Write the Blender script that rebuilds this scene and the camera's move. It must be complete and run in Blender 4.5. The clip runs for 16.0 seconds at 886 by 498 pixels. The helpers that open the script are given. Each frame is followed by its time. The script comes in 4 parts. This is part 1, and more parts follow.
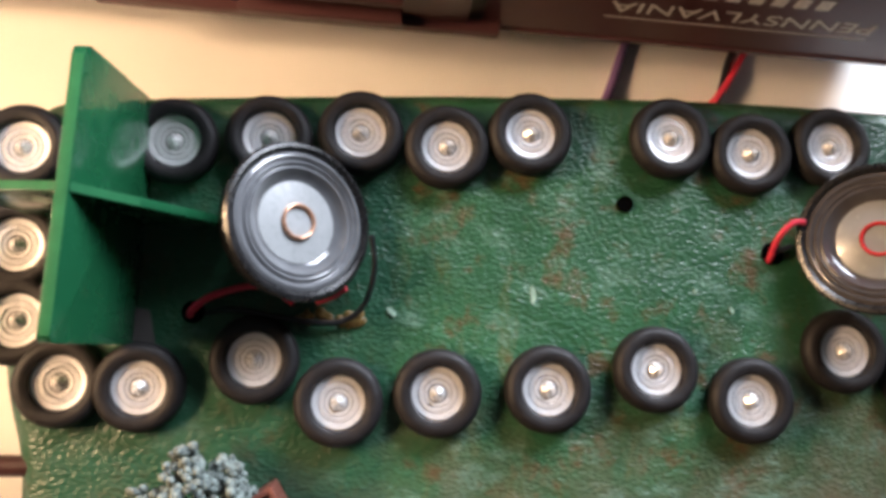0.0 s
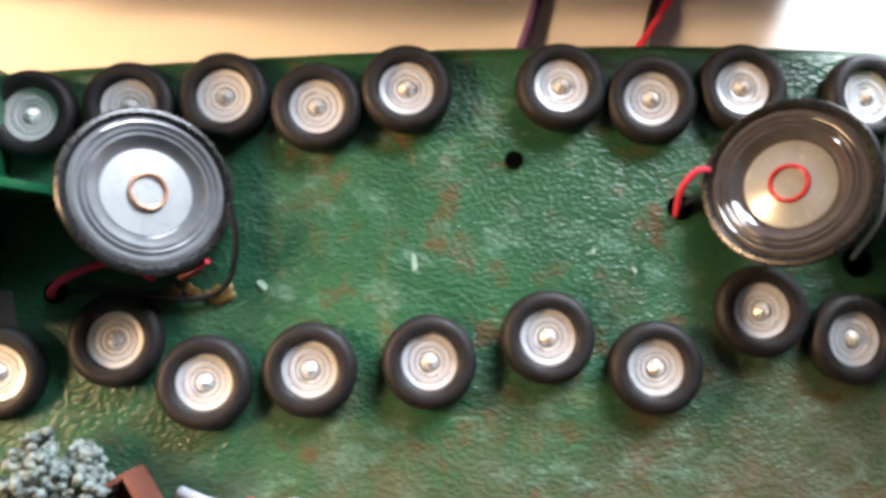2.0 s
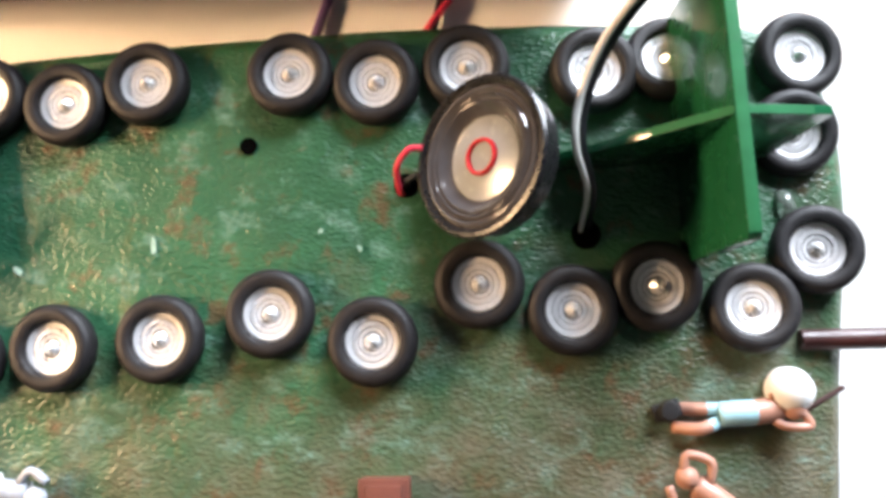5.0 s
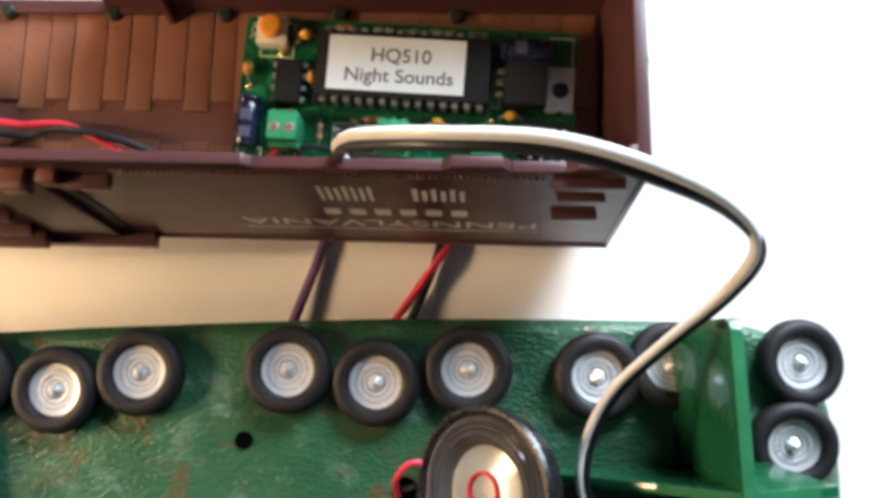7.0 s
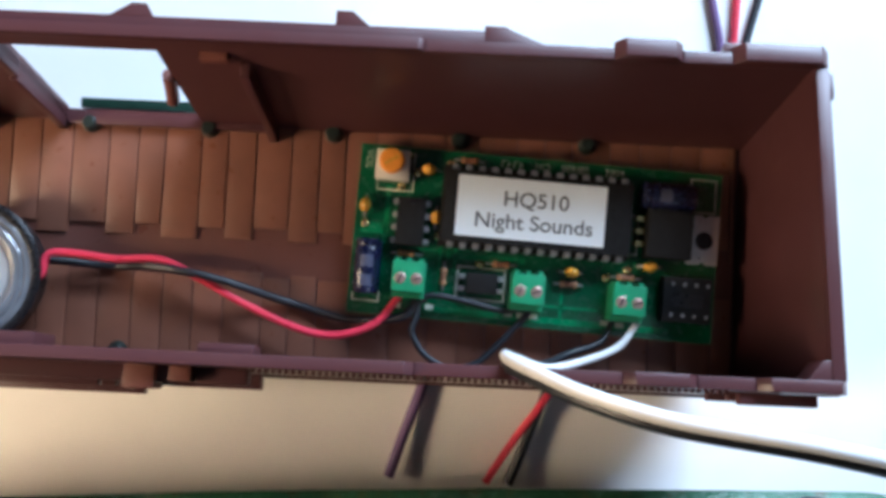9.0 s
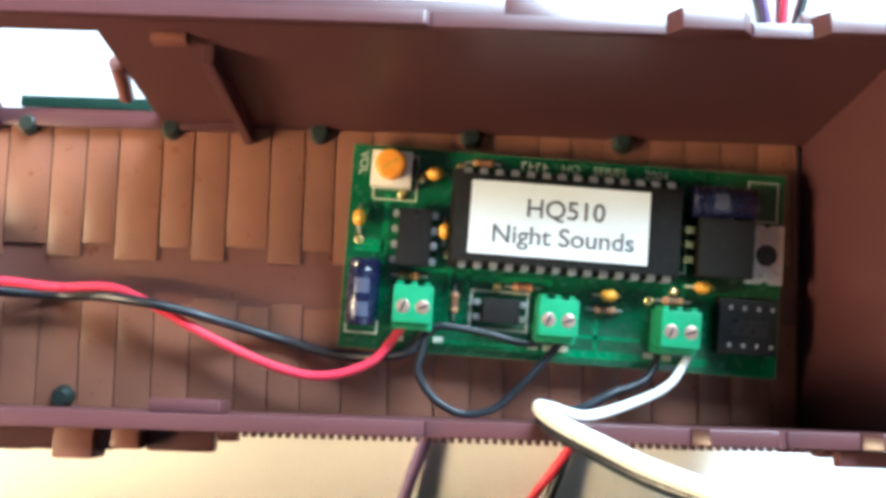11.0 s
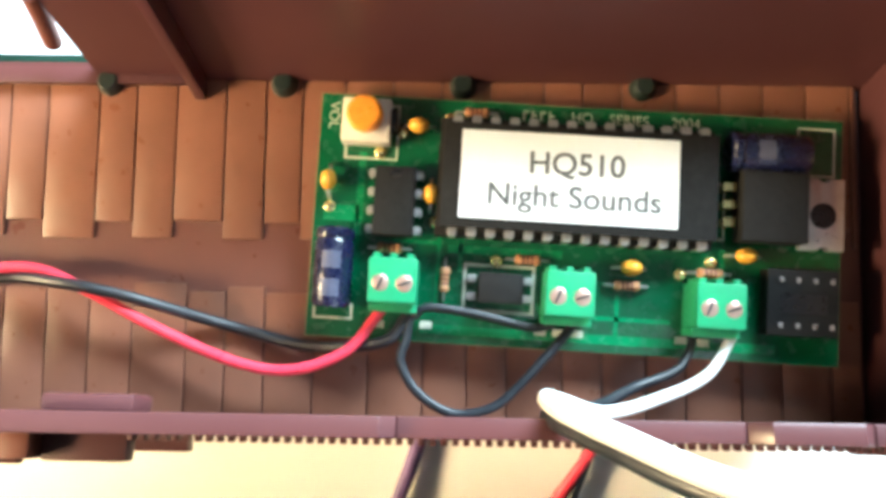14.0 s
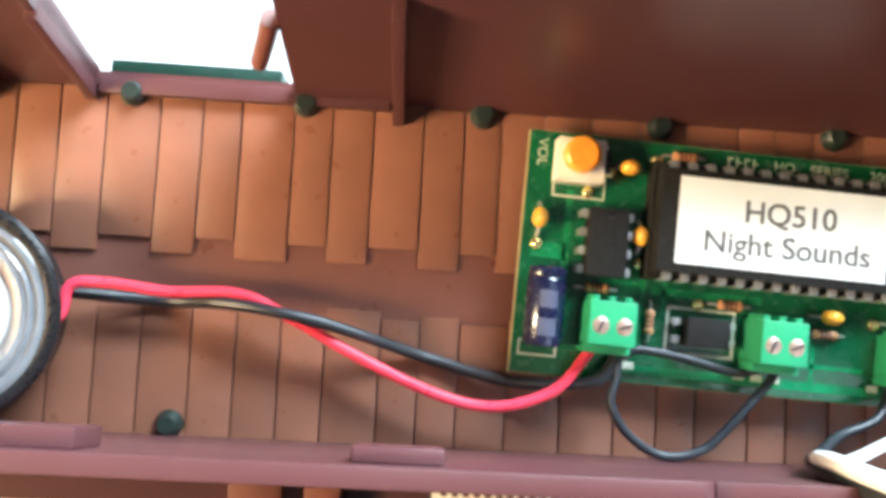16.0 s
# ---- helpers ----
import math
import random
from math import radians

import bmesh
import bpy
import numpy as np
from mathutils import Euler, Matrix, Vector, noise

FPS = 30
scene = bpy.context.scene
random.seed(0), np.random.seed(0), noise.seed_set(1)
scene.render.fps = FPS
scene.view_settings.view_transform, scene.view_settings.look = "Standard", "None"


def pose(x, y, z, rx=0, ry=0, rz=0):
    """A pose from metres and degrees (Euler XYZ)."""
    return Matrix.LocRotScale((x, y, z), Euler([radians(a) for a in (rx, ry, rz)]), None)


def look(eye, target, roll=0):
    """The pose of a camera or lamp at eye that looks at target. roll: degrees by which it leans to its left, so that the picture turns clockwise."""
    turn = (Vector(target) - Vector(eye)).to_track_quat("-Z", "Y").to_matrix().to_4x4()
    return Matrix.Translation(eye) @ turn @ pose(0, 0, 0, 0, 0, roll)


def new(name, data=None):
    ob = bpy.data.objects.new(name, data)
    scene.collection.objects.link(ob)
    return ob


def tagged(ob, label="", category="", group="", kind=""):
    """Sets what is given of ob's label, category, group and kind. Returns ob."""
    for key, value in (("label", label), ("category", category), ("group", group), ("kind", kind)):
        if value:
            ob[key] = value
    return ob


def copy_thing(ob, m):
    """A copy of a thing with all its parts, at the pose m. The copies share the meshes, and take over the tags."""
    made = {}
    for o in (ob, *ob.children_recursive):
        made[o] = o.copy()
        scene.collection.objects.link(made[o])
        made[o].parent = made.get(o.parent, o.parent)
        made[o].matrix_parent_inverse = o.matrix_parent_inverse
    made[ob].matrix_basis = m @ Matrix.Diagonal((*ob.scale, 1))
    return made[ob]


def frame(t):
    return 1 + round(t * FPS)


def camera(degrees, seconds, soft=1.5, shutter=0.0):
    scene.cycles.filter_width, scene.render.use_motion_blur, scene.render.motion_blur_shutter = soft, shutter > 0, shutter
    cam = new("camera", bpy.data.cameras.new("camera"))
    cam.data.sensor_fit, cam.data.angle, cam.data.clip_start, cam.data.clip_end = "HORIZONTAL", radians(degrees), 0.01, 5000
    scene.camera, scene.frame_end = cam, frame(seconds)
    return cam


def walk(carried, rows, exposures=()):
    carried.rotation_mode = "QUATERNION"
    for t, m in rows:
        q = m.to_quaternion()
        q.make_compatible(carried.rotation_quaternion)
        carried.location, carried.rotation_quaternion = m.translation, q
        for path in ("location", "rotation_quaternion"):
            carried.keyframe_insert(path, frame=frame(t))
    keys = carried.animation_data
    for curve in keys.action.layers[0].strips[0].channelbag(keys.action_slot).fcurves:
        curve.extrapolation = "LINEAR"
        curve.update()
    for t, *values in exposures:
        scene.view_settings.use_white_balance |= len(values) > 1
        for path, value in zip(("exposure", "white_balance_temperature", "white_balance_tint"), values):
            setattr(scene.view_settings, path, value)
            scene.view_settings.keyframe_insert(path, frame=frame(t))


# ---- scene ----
EXPOSURES = [(0.0, -0.46, 6250, 17), (1.5, -0.15, 6350, 15), (3.5, 0.0, 6350, 14), (6.0, 0.22, 6350, 15), (7.0, -0.38, 6000, 10), (7.5, -0.72, 5750, 9), (8.0, -0.90, 5650, 9), (8.5, -0.82, 5400, 9), (9.0, -0.72, 5100, 9), (9.5, -0.54, 5000, 9),
             (12.0, 0.99, 5400, -6), (13.5, 1.1, 5500, -6), (14.5, 0.86, 5650, 0), (16.0, 0.84, 5700, 2)]
cam = camera(59.9, 16.0, 4.0)
PATH = [
    (0, (-0.04811, -0.03267, 0.18056), (-0.04657, -0.03001, 0.16080), 34.7),
    (0.5, (-0.04025, -0.02749, 0.17086), (-0.03900, -0.02499, 0.15106), 31.1),
    (1, (-0.03557, -0.03071, 0.16872), (-0.03440, -0.02825, 0.14891), 29.3),
    (1.5, (-0.02595, -0.03360, 0.16883), (-0.02537, -0.03121, 0.14898), 16.4),
    (2, (-0.01503, -0.03475, 0.17132), (-0.01469, -0.03232, 0.15147), 10.5),
    (2.5, (-0.00627, -0.03581, 0.17390), (-0.00627, -0.03347, 0.15404), 2.8),
    (3, (0.00472, -0.03957, 0.17487), (0.00451, -0.03705, 0.15503), -2.9),
    (3.5, (0.01188, -0.04128, 0.17332), (0.01112, -0.03854, 0.15352), -14.0),
    (3.7, (0.01826, -0.04262, 0.17410), (0.01738, -0.04001, 0.15429), -17.4),
    (5.8, (0.05685, -0.02374, 0.17456), (0.05503, -0.02129, 0.15479), -35.1),
    (6, (0.05414, -0.01359, 0.17605), (0.05238, -0.01153, 0.15624), -38.8),
    (6.5, (0.05104, 0.00577, 0.17812), (0.04962, 0.00801, 0.15830), -30.1),
    (7, (0.04466, 0.01911, 0.17999), (0.04360, 0.02171, 0.16019), -19.6),
    (7.5, (0.03791, 0.03395, 0.18253), (0.03718, 0.03656, 0.16272), -13.1),
    (8, (0.01954, 0.06019, 0.17896), (0.01928, 0.06179, 0.15903), -5.5),
    (8.5, (0.01046, 0.06375, 0.17550), (0.01024, 0.06505, 0.15554), -6.5),
    (9, (0.00954, 0.06090, 0.17460), (0.00941, 0.06197, 0.15463), -3.3),
    (9.5, (0.00556, 0.05825, 0.17343), (0.00564, 0.06002, 0.15351), 5.4),
    (11.8, (0.00657, 0.06742, 0.13755), (0.00656, 0.06843, 0.11758), 2.2),
    (12, (0.00634, 0.06753, 0.13642), (0.00606, 0.06871, 0.11646), -10.5),
    (12.5, (0.00878, 0.06816, 0.13613), (0.00841, 0.06918, 0.11615), -17.2),
    (13, (0.00960, 0.06642, 0.14158), (0.00928, 0.06759, 0.12162), -12.7),
    (13.5, (0.01178, 0.06275, 0.14033), (0.01140, 0.06419, 0.12038), -12.5),
    (14, (0.01041, 0.05937, 0.12757), (0.01007, 0.06098, 0.10763), -10.1),
    (14.5, (0.00535, 0.06442, 0.12546), (0.00523, 0.06580, 0.10551), -2.9),
    (15, (-0.00716, 0.06621, 0.12643), (-0.00672, 0.06758, 0.10648), 20.8),
    (15.5, (-0.01561, 0.06549, 0.12630), (-0.01488, 0.06687, 0.10637), 31.4),
    (16, (-0.02429, 0.06480, 0.12789), (-0.02347, 0.06607, 0.10795), 37.1),
]
walk(cam, [(t, look(eye, target, roll)) for t, eye, target, roll in PATH], EXPOSURES)

# ---- light: a window behind the car, a warm three-bulb lamp low beside the table ----
C = 0.01


def at(x, y, z, rx=0, ry=0, rz=0):
    return pose(x * C, y * C, z * C, rx, ry, rz)


world = bpy.data.worlds.new("sky")
scene.world = world
world.use_nodes = True
sky = world.node_tree.nodes.new("ShaderNodeTexSky")
sky.sky_type, sky.sun_disc = "NISHITA", False
sky.sun_elevation, sky.sun_rotation = radians(40), radians(15)
world.node_tree.links.new(sky.outputs[0], world.node_tree.nodes["Background"].inputs[0])
world.node_tree.nodes["Background"].inputs[1].default_value = 0.05

window_light = bpy.data.lights.new("window_light", "AREA")
window_light.shape, window_light.size, window_light.size_y = "RECTANGLE", 0.85, 0.8
window_light.energy, window_light.color = 88, (0.86, 0.94, 1.0)
lamp = new("window_light", window_light)
lamp.matrix_basis = look((0.62, 1.14, 0.63), (0.1, 0.0, 0.0))
for bx, by in ((-0.38, 0.0), (-0.33, -0.05), (-0.31, 0.03)):
    bulb_light = bpy.data.lights.new("bulb_light", "POINT")
    bulb_light.energy, bulb_light.shadow_soft_size, bulb_light.color = 3.6, 0.03, (1.0, 0.66, 0.35)
    new("bulb_light", bulb_light).location = (bx, by, 0.21)

# ---- materials ----


def nodes_of(name):
    m = bpy.data.materials.new(name)
    m.use_nodes = True
    nt = m.node_tree
    return m, nt, nt.nodes["Principled BSDF"]


def add(nt, kind, **values):
    n = nt.nodes.new(kind)
    for key, value in values.items():
        n.inputs[key].default_value = value
    return n


def noise_of(nt, scale, detail=4.0, rough=0.55, stretch=None):
    co = nt.nodes.new("ShaderNodeTexCoord")
    n = add(nt, "ShaderNodeTexNoise", Scale=scale, Detail=detail, Roughness=rough)
    if stretch:
        mp = nt.nodes.new("ShaderNodeMapping")
        mp.inputs["Scale"].default_value = stretch
        nt.links.new(co.outputs["Object"], mp.inputs[0])
        nt.links.new(mp.outputs[0], n.inputs["Vector"])
    else:
        nt.links.new(co.outputs["Object"], n.inputs["Vector"])
    return n.outputs["Fac"]


def ramp(nt, fac, *stops):
    r = nt.nodes.new("ShaderNodeValToRGB")
    r.color_ramp.elements[0].position, r.color_ramp.elements[0].color = stops[0][0], (*stops[0][1], 1)
    r.color_ramp.elements[1].position, r.color_ramp.elements[1].color = stops[-1][0], (*stops[-1][1], 1)
    for p, c in stops[1:-1]:
        r.color_ramp.elements.new(p).color = (*c, 1)
    nt.links.new(fac, r.inputs[0])
    return r.outputs[0]


def blend(nt, fac, a, b):
    m = nt.nodes.new("ShaderNodeMix")
    m.data_type = "RGBA"
    nt.links.new(fac, m.inputs[0])
    for socket, value in ((m.inputs[6], a), (m.inputs[7], b)):
        if isinstance(value, tuple):
            socket.default_value = (*value, 1)
        else:
            nt.links.new(value, socket)
    return m.outputs[2]


def shade(c, k):
    return tuple(min(1.0, v * k) for v in c)


def mat(name, col, rough=0.5, metal=0.0, var=0.12, scale=250, bump=0.15, bscale=1800, spread=0.1, coat=0.0, island=0.0):
    """Paint, plastic or metal with variation at two sizes."""
    m, nt, p = nodes_of(name)
    colour = ramp(nt, noise_of(nt, scale), (0.3, shade(col, 1 - var)), (0.7, shade(col, 1 + var)))
    if island:
        info = nt.nodes.new("ShaderNodeObjectInfo")
        tone = ramp(nt, info.outputs["Random"], (0.0, (1 - island,) * 3), (1.0, (1 + island * 0.3,) * 3))
        mul = nt.nodes.new("ShaderNodeMix")
        mul.data_type, mul.blend_type = "RGBA", "MULTIPLY"
        mul.inputs[0].default_value = 1.0
        nt.links.new(colour, mul.inputs[6])
        nt.links.new(tone, mul.inputs[7])
        colour = mul.outputs[2]
    nt.links.new(colour, p.inputs["Base Color"])
    rr = ramp(nt, noise_of(nt, scale * 3), (0.3, (max(0.02, rough - spread),) * 3), (0.7, (min(1, rough + spread),) * 3))
    nt.links.new(rr, p.inputs["Roughness"])
    p.inputs["Metallic"].default_value = metal
    p.inputs["Coat Weight"].default_value = coat
    if bump:
        b = add(nt, "ShaderNodeBump", Strength=bump, Distance=0.0002)
        nt.links.new(noise_of(nt, bscale, 3), b.inputs["Height"])
        nt.links.new(b.outputs[0], p.inputs["Normal"])
    return m


M_TABLE = mat("white_laminate", (0.86, 0.84, 0.80), 0.45, var=0.03, scale=40, bump=0.05, bscale=900)
M_WALL = mat("room_paint", (0.075, 0.07, 0.065), 0.8, var=0.04, scale=3, bump=0.1, bscale=200)
M_RUBBER = mat("tyre_rubber", (0.013, 0.0115, 0.0125), 0.55, var=0.3, scale=500, bump=0.35, bscale=2500)
M_CHROME = mat("bright_plated_rim", (0.88, 0.87, 0.88), 0.36, metal=0.5, var=0.06, scale=700, bump=0.08, bscale=1500, spread=0.1)
M_CAP = mat("plated_hub_cap", (0.92, 0.91, 0.90), 0.26, metal=0.6, var=0.1, scale=900, bump=0.1)
M_GROOVE = mat("groove_shade_and_dirt", (0.20, 0.19, 0.19), 0.5, metal=0.4, var=0.25, scale=900)
M_GREENPLATE = mat("green_painted_plate", (0.010, 0.095, 0.038), 0.24, var=0.12, scale=60, bump=0.06, bscale=700, coat=0.3)
M_GREENEDGE = mat("green_plate_edge", (0.022, 0.14, 0.055), 0.6, var=0.15, scale=200, bump=0.1)
M_BLACK = mat("black_plastic", (0.012, 0.012, 0.013), 0.3, var=0.2, scale=400, bump=0.1)
M_BLACKMATT = mat("black_moulded_plastic", (0.020, 0.020, 0.022), 0.5, var=0.2, scale=400, bump=0.2)
M_CHIP = mat("matt_black_chip", (0.009, 0.0088, 0.0085), 0.7, var=0.2, scale=400, bump=0.15)
M_CHIP.node_tree.nodes["Principled BSDF"].inputs["Specular IOR Level"].default_value = 0.25
M_RUBBER.node_tree.nodes["Principled BSDF"].inputs["Specular IOR Level"].default_value = 0.35
M_GREENEDGE.node_tree.nodes["Principled BSDF"].inputs["Specular IOR Level"].default_value = 0.12
M_CONE = mat("smoky_cone_film", (0.075, 0.071, 0.075), 0.09, var=0.15, scale=300, bump=0.08, bscale=600, coat=0.6)
M_CONEPALE = mat("clear_cone_film", (0.17, 0.175, 0.185), 0.09, var=0.15, scale=300, bump=0.08, bscale=600, coat=0.7)
M_DISC = mat("pale_cone_centre", (0.42, 0.435, 0.44), 0.3, var=0.06, scale=300, bump=0.08)
M_DISCGREY = mat("grey_cone_centre", (0.30, 0.315, 0.33), 0.22, var=0.12, scale=200, bump=0.1, coat=0.4)
M_COPPER = mat("copper_coil", (0.62, 0.34, 0.22), 0.3, metal=0.4, var=0.15, scale=900)
M_REDCOIL = mat("red_enamel_coil", (0.55, 0.03, 0.035), 0.22, var=0.15, scale=900)
M_STEEL = mat("dull_steel", (0.60, 0.59, 0.57), 0.35, metal=0.85, var=0.1, scale=500)
# bright gold tint puts the solder's glint into its colour
M_SOLDER = mat("bright_solder", (1.0, 0.82, 0.38), 0.14, metal=0.9, var=0.1, scale=900)
M_WIRE_RED = mat("red_wire_sleeve", (0.74, 0.045, 0.085), 0.35, var=0.08, scale=200, bump=0.05)
M_WIRE_BLACK = mat("black_wire_sleeve", (0.012, 0.014, 0.018), 0.42, var=0.2, scale=200, bump=0.05)
M_WIRE_WHITE = mat("white_wire_sleeve", (0.74, 0.73, 0.70), 0.35, var=0.05, scale=150, bump=0.05)
M_WIRE_VIOLET = mat("violet_wire_sleeve", (0.16, 0.09, 0.22), 0.4, var=0.1, scale=200, bump=0.05)
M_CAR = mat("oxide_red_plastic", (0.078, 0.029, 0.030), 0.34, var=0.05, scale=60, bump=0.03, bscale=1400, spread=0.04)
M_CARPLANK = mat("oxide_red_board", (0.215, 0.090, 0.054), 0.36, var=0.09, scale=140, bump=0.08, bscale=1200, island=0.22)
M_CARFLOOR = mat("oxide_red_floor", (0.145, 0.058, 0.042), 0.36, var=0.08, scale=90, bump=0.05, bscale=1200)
M_ROD = mat("dark_brown_rod", (0.045, 0.014, 0.012), 0.4, var=0.2, scale=200)
M_BROWNBOX = mat("red_brown_plastic", (0.15, 0.050, 0.034), 0.45, var=0.15, scale=200)
M_LETTER = mat("white_lettering", (0.62, 0.58, 0.54), 0.55, var=0.2, scale=900, bump=0.0)
M_PCB = mat("green_solder_mask", (0.007, 0.085, 0.032), 0.24, var=0.25, scale=180, bump=0.12, bscale=900, coat=0.3)
M_TRACE = mat("raised_trace_mask", (0.018, 0.20, 0.075), 0.25, var=0.15, scale=300, bump=0.05)
M_PCBEDGE = mat("board_edge", (0.30, 0.27, 0.14), 0.6, var=0.15, scale=400)
M_SILK = mat("board_print", (0.55, 0.58, 0.48), 0.6, var=0.15, scale=900, bump=0.0)
M_PAPER = mat("white_paper_label", (0.70, 0.77, 0.80), 0.6, var=0.02, scale=300, bump=0.05)
M_INK = mat("grey_printed_ink", (0.10, 0.105, 0.11), 0.7, var=0.2, scale=900, bump=0.0)
M_YELLOW = mat("amber_capacitor", (0.68, 0.34, 0.03), 0.3, var=0.15, scale=600, bump=0.1)
M_ORANGE = mat("orange_dial", (0.85, 0.32, 0.02), 0.35, var=0.1, scale=600, bump=0.1)
M_CREAM = mat("cream_plastic", (0.72, 0.68, 0.58), 0.45, var=0.06, scale=400)
M_BLUE = mat("navy_sleeve", (0.007, 0.009, 0.034), 0.25, var=0.2, scale=400, bump=0.05, coat=0.3)
M_BLUEBAND = mat("grey_blue_print", (0.075, 0.08, 0.125), 0.35, var=0.2, scale=600, bump=0.0)
M_TERMINAL = mat("green_terminal_plastic", (0.038, 0.29, 0.13), 0.4, var=0.1, scale=400)
M_SCREW = mat("coppery_screw", (0.50, 0.34, 0.28), 0.4, metal=0.7, var=0.2, scale=900)
M_RESISTOR = mat("tan_resistor", (0.45, 0.22, 0.10), 0.45, var=0.3, scale=900)
M_FLESH = mat("flesh_painted_figure", (0.40, 0.20, 0.14), 0.45, var=0.1, scale=300)
M_PALEBLUE = mat("pale_blue_painted_cloth", (0.30, 0.52, 0.60), 0.5, var=0.1, scale=300)
M_WHITEPLASTIC = mat("white_plastic", (0.78, 0.78, 0.77), 0.4, var=0.04, scale=200)
M_GREYPLASTIC = mat("grey_painted_figure", (0.34, 0.36, 0.40), 0.5, var=0.2, scale=300)
M_FOLIAGE = mat("frosted_grey_green_foam", (0.15, 0.18, 0.165), 0.8, var=0.8, scale=900, bump=0.6, bscale=2500)
M_DARKGREEN = mat("dark_green_strip", (0.012, 0.035, 0.022), 0.4, var=0.2, scale=300)
M_HOLE = mat("hole_shade_black", (0.002, 0.002, 0.002), 0.9, var=0.1, scale=300, bump=0)
M_HOLE.node_tree.nodes["Principled BSDF"].inputs["Specular IOR Level"].default_value = 0.0
M_SKIRT = mat("dark_grey_shell_side", (0.07, 0.062, 0.06), 0.7, var=0.2, scale=120, bump=0.3)
M_FLECK = mat("pale_green_chip", (0.30, 0.46, 0.38), 0.5, var=0.2, scale=400)
M_GLUE = mat("dried_glue", (0.16, 0.10, 0.03), 0.3, var=0.4, scale=700, bump=0.3)
M_CLEARGLUE = mat("clear_dried_glue", (0.50, 0.56, 0.50), 0.12, var=0.1, scale=300, bump=0.1)
M_CLEARGLUE.node_tree.nodes["Principled BSDF"].inputs["Transmission Weight"].default_value = 0.8
M_PEG = mat("dark_peg", (0.014, 0.022, 0.018), 0.35, var=0.2, scale=400)


def base_material():
    """Finely dimpled green scenery paint with ochre strokes, brown earth, rust and pale scuffs."""
    m, nt, p = nodes_of("painted_scenery_shell")
    co = nt.nodes.new("ShaderNodeTexCoord")
    sep = nt.nodes.new("ShaderNodeSeparateXYZ")
    nt.links.new(co.outputs["Object"], sep.inputs[0])

    def sums(a, ka, b, kb=0.0):
        """a * ka + b, where b is a socket or a number."""
        n = nt.nodes.new("ShaderNodeMath")
        n.operation = "MULTIPLY_ADD"
        n.inputs[1].default_value = ka
        nt.links.new(a, n.inputs[0])
        if isinstance(b, (int, float)):
            n.inputs[2].default_value = b
        else:
            nt.links.new(b, n.inputs[2])
        return n.outputs[0]

    def span(a, lo, hi, top=1.0):
        n = nt.nodes.new("ShaderNodeMapRange")
        n.inputs["From Min"].default_value, n.inputs["From Max"].default_value, n.inputs["To Max"].default_value = lo, hi, top
        nt.links.new(a, n.inputs["Value"])
        return n.outputs[0]

    green = ramp(nt, noise_of(nt, 60, 6, 0.6), (0.3, (0.016, 0.074, 0.033)), (0.7, (0.032, 0.135, 0.062)))
    earth = ramp(nt, noise_of(nt, 95, 7, 0.65), (0.30, (0.085, 0.050, 0.026)), (0.50, (0.115, 0.098, 0.058)), (0.72, (0.20, 0.175, 0.135)))
    # ochre brush strokes, thickest in the left half
    stroke = sums(noise_of(nt, 150, 8, 0.7, (1.5, 0.55, 1.0)), 1.0, sums(sep.outputs[0], -0.55, 0.0))
    colour = blend(nt, span(stroke, 0.56, 0.72, 0.55), green, (0.125, 0.098, 0.024))
    # earth lies along the front of the shell, most of all where it ends in the rod and the figures
    lay = sums(noise_of(nt, 75, 7, 0.65), 1.5, sums(sep.outputs[1], -13.0, sums(sep.outputs[0], 3.0, 0.0)))
    colour = blend(nt, span(lay, 1.16, 1.86, 0.88), colour, earth)
    # pale dry-brushed scuffs, finer than the strokes, and rust spots
    rust = ramp(nt, noise_of(nt, 125, 7, 0.68), (0.545, (0, 0, 0)), (0.66, (0.75, 0.75, 0.75)))
    colour = blend(nt, rust, colour, (0.120, 0.056, 0.024))
    scuff = ramp(nt, noise_of(nt, 140, 11, 0.80, (0.8, 1.2, 1.0)), (0.53, (0, 0, 0)), (0.68, (0.62, 0.62, 0.62)))
    colour = blend(nt, scuff, colour, (0.21, 0.36, 0.30))
    # darker green left of a soft upright edge, round the copper-coil loudspeaker
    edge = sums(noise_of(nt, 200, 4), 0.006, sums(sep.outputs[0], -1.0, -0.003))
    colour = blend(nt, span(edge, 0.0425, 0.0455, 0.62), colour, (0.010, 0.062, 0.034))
    nt.links.new(colour, p.inputs["Base Color"])
    rough = nt.nodes.new("ShaderNodeMapRange")
    rough.inputs["To Min"].default_value, rough.inputs["To Max"].default_value = 0.30, 0.48
    nt.links.new(noise_of(nt, 320, 3), rough.inputs["Value"])
    nt.links.new(rough.outputs[0], p.inputs["Roughness"])
    cells = add(nt, "ShaderNodeTexVoronoi", Scale=1300.0)
    flat = nt.nodes.new("ShaderNodeMapping")
    flat.inputs["Scale"].default_value = (0.75, 1.25, 1.0)
    flat.inputs["Rotation"].default_value = (0, 0, radians(35))
    nt.links.new(co.outputs["Object"], flat.inputs[0])
    cells.feature = "SMOOTH_F1"
    nt.links.new(flat.outputs[0], cells.inputs["Vector"])
    b1 = add(nt, "ShaderNodeBump", Strength=1.0, Distance=0.00030)
    nt.links.new(cells.outputs["Distance"], b1.inputs["Height"])
    b2 = add(nt, "ShaderNodeBump", Strength=0.2, Distance=0.0006)
    nt.links.new(noise_of(nt, 260, 4), b2.inputs["Height"])
    nt.links.new(b1.outputs[0], b2.inputs["Normal"])
    nt.links.new(b2.outputs[0], p.inputs["Normal"])
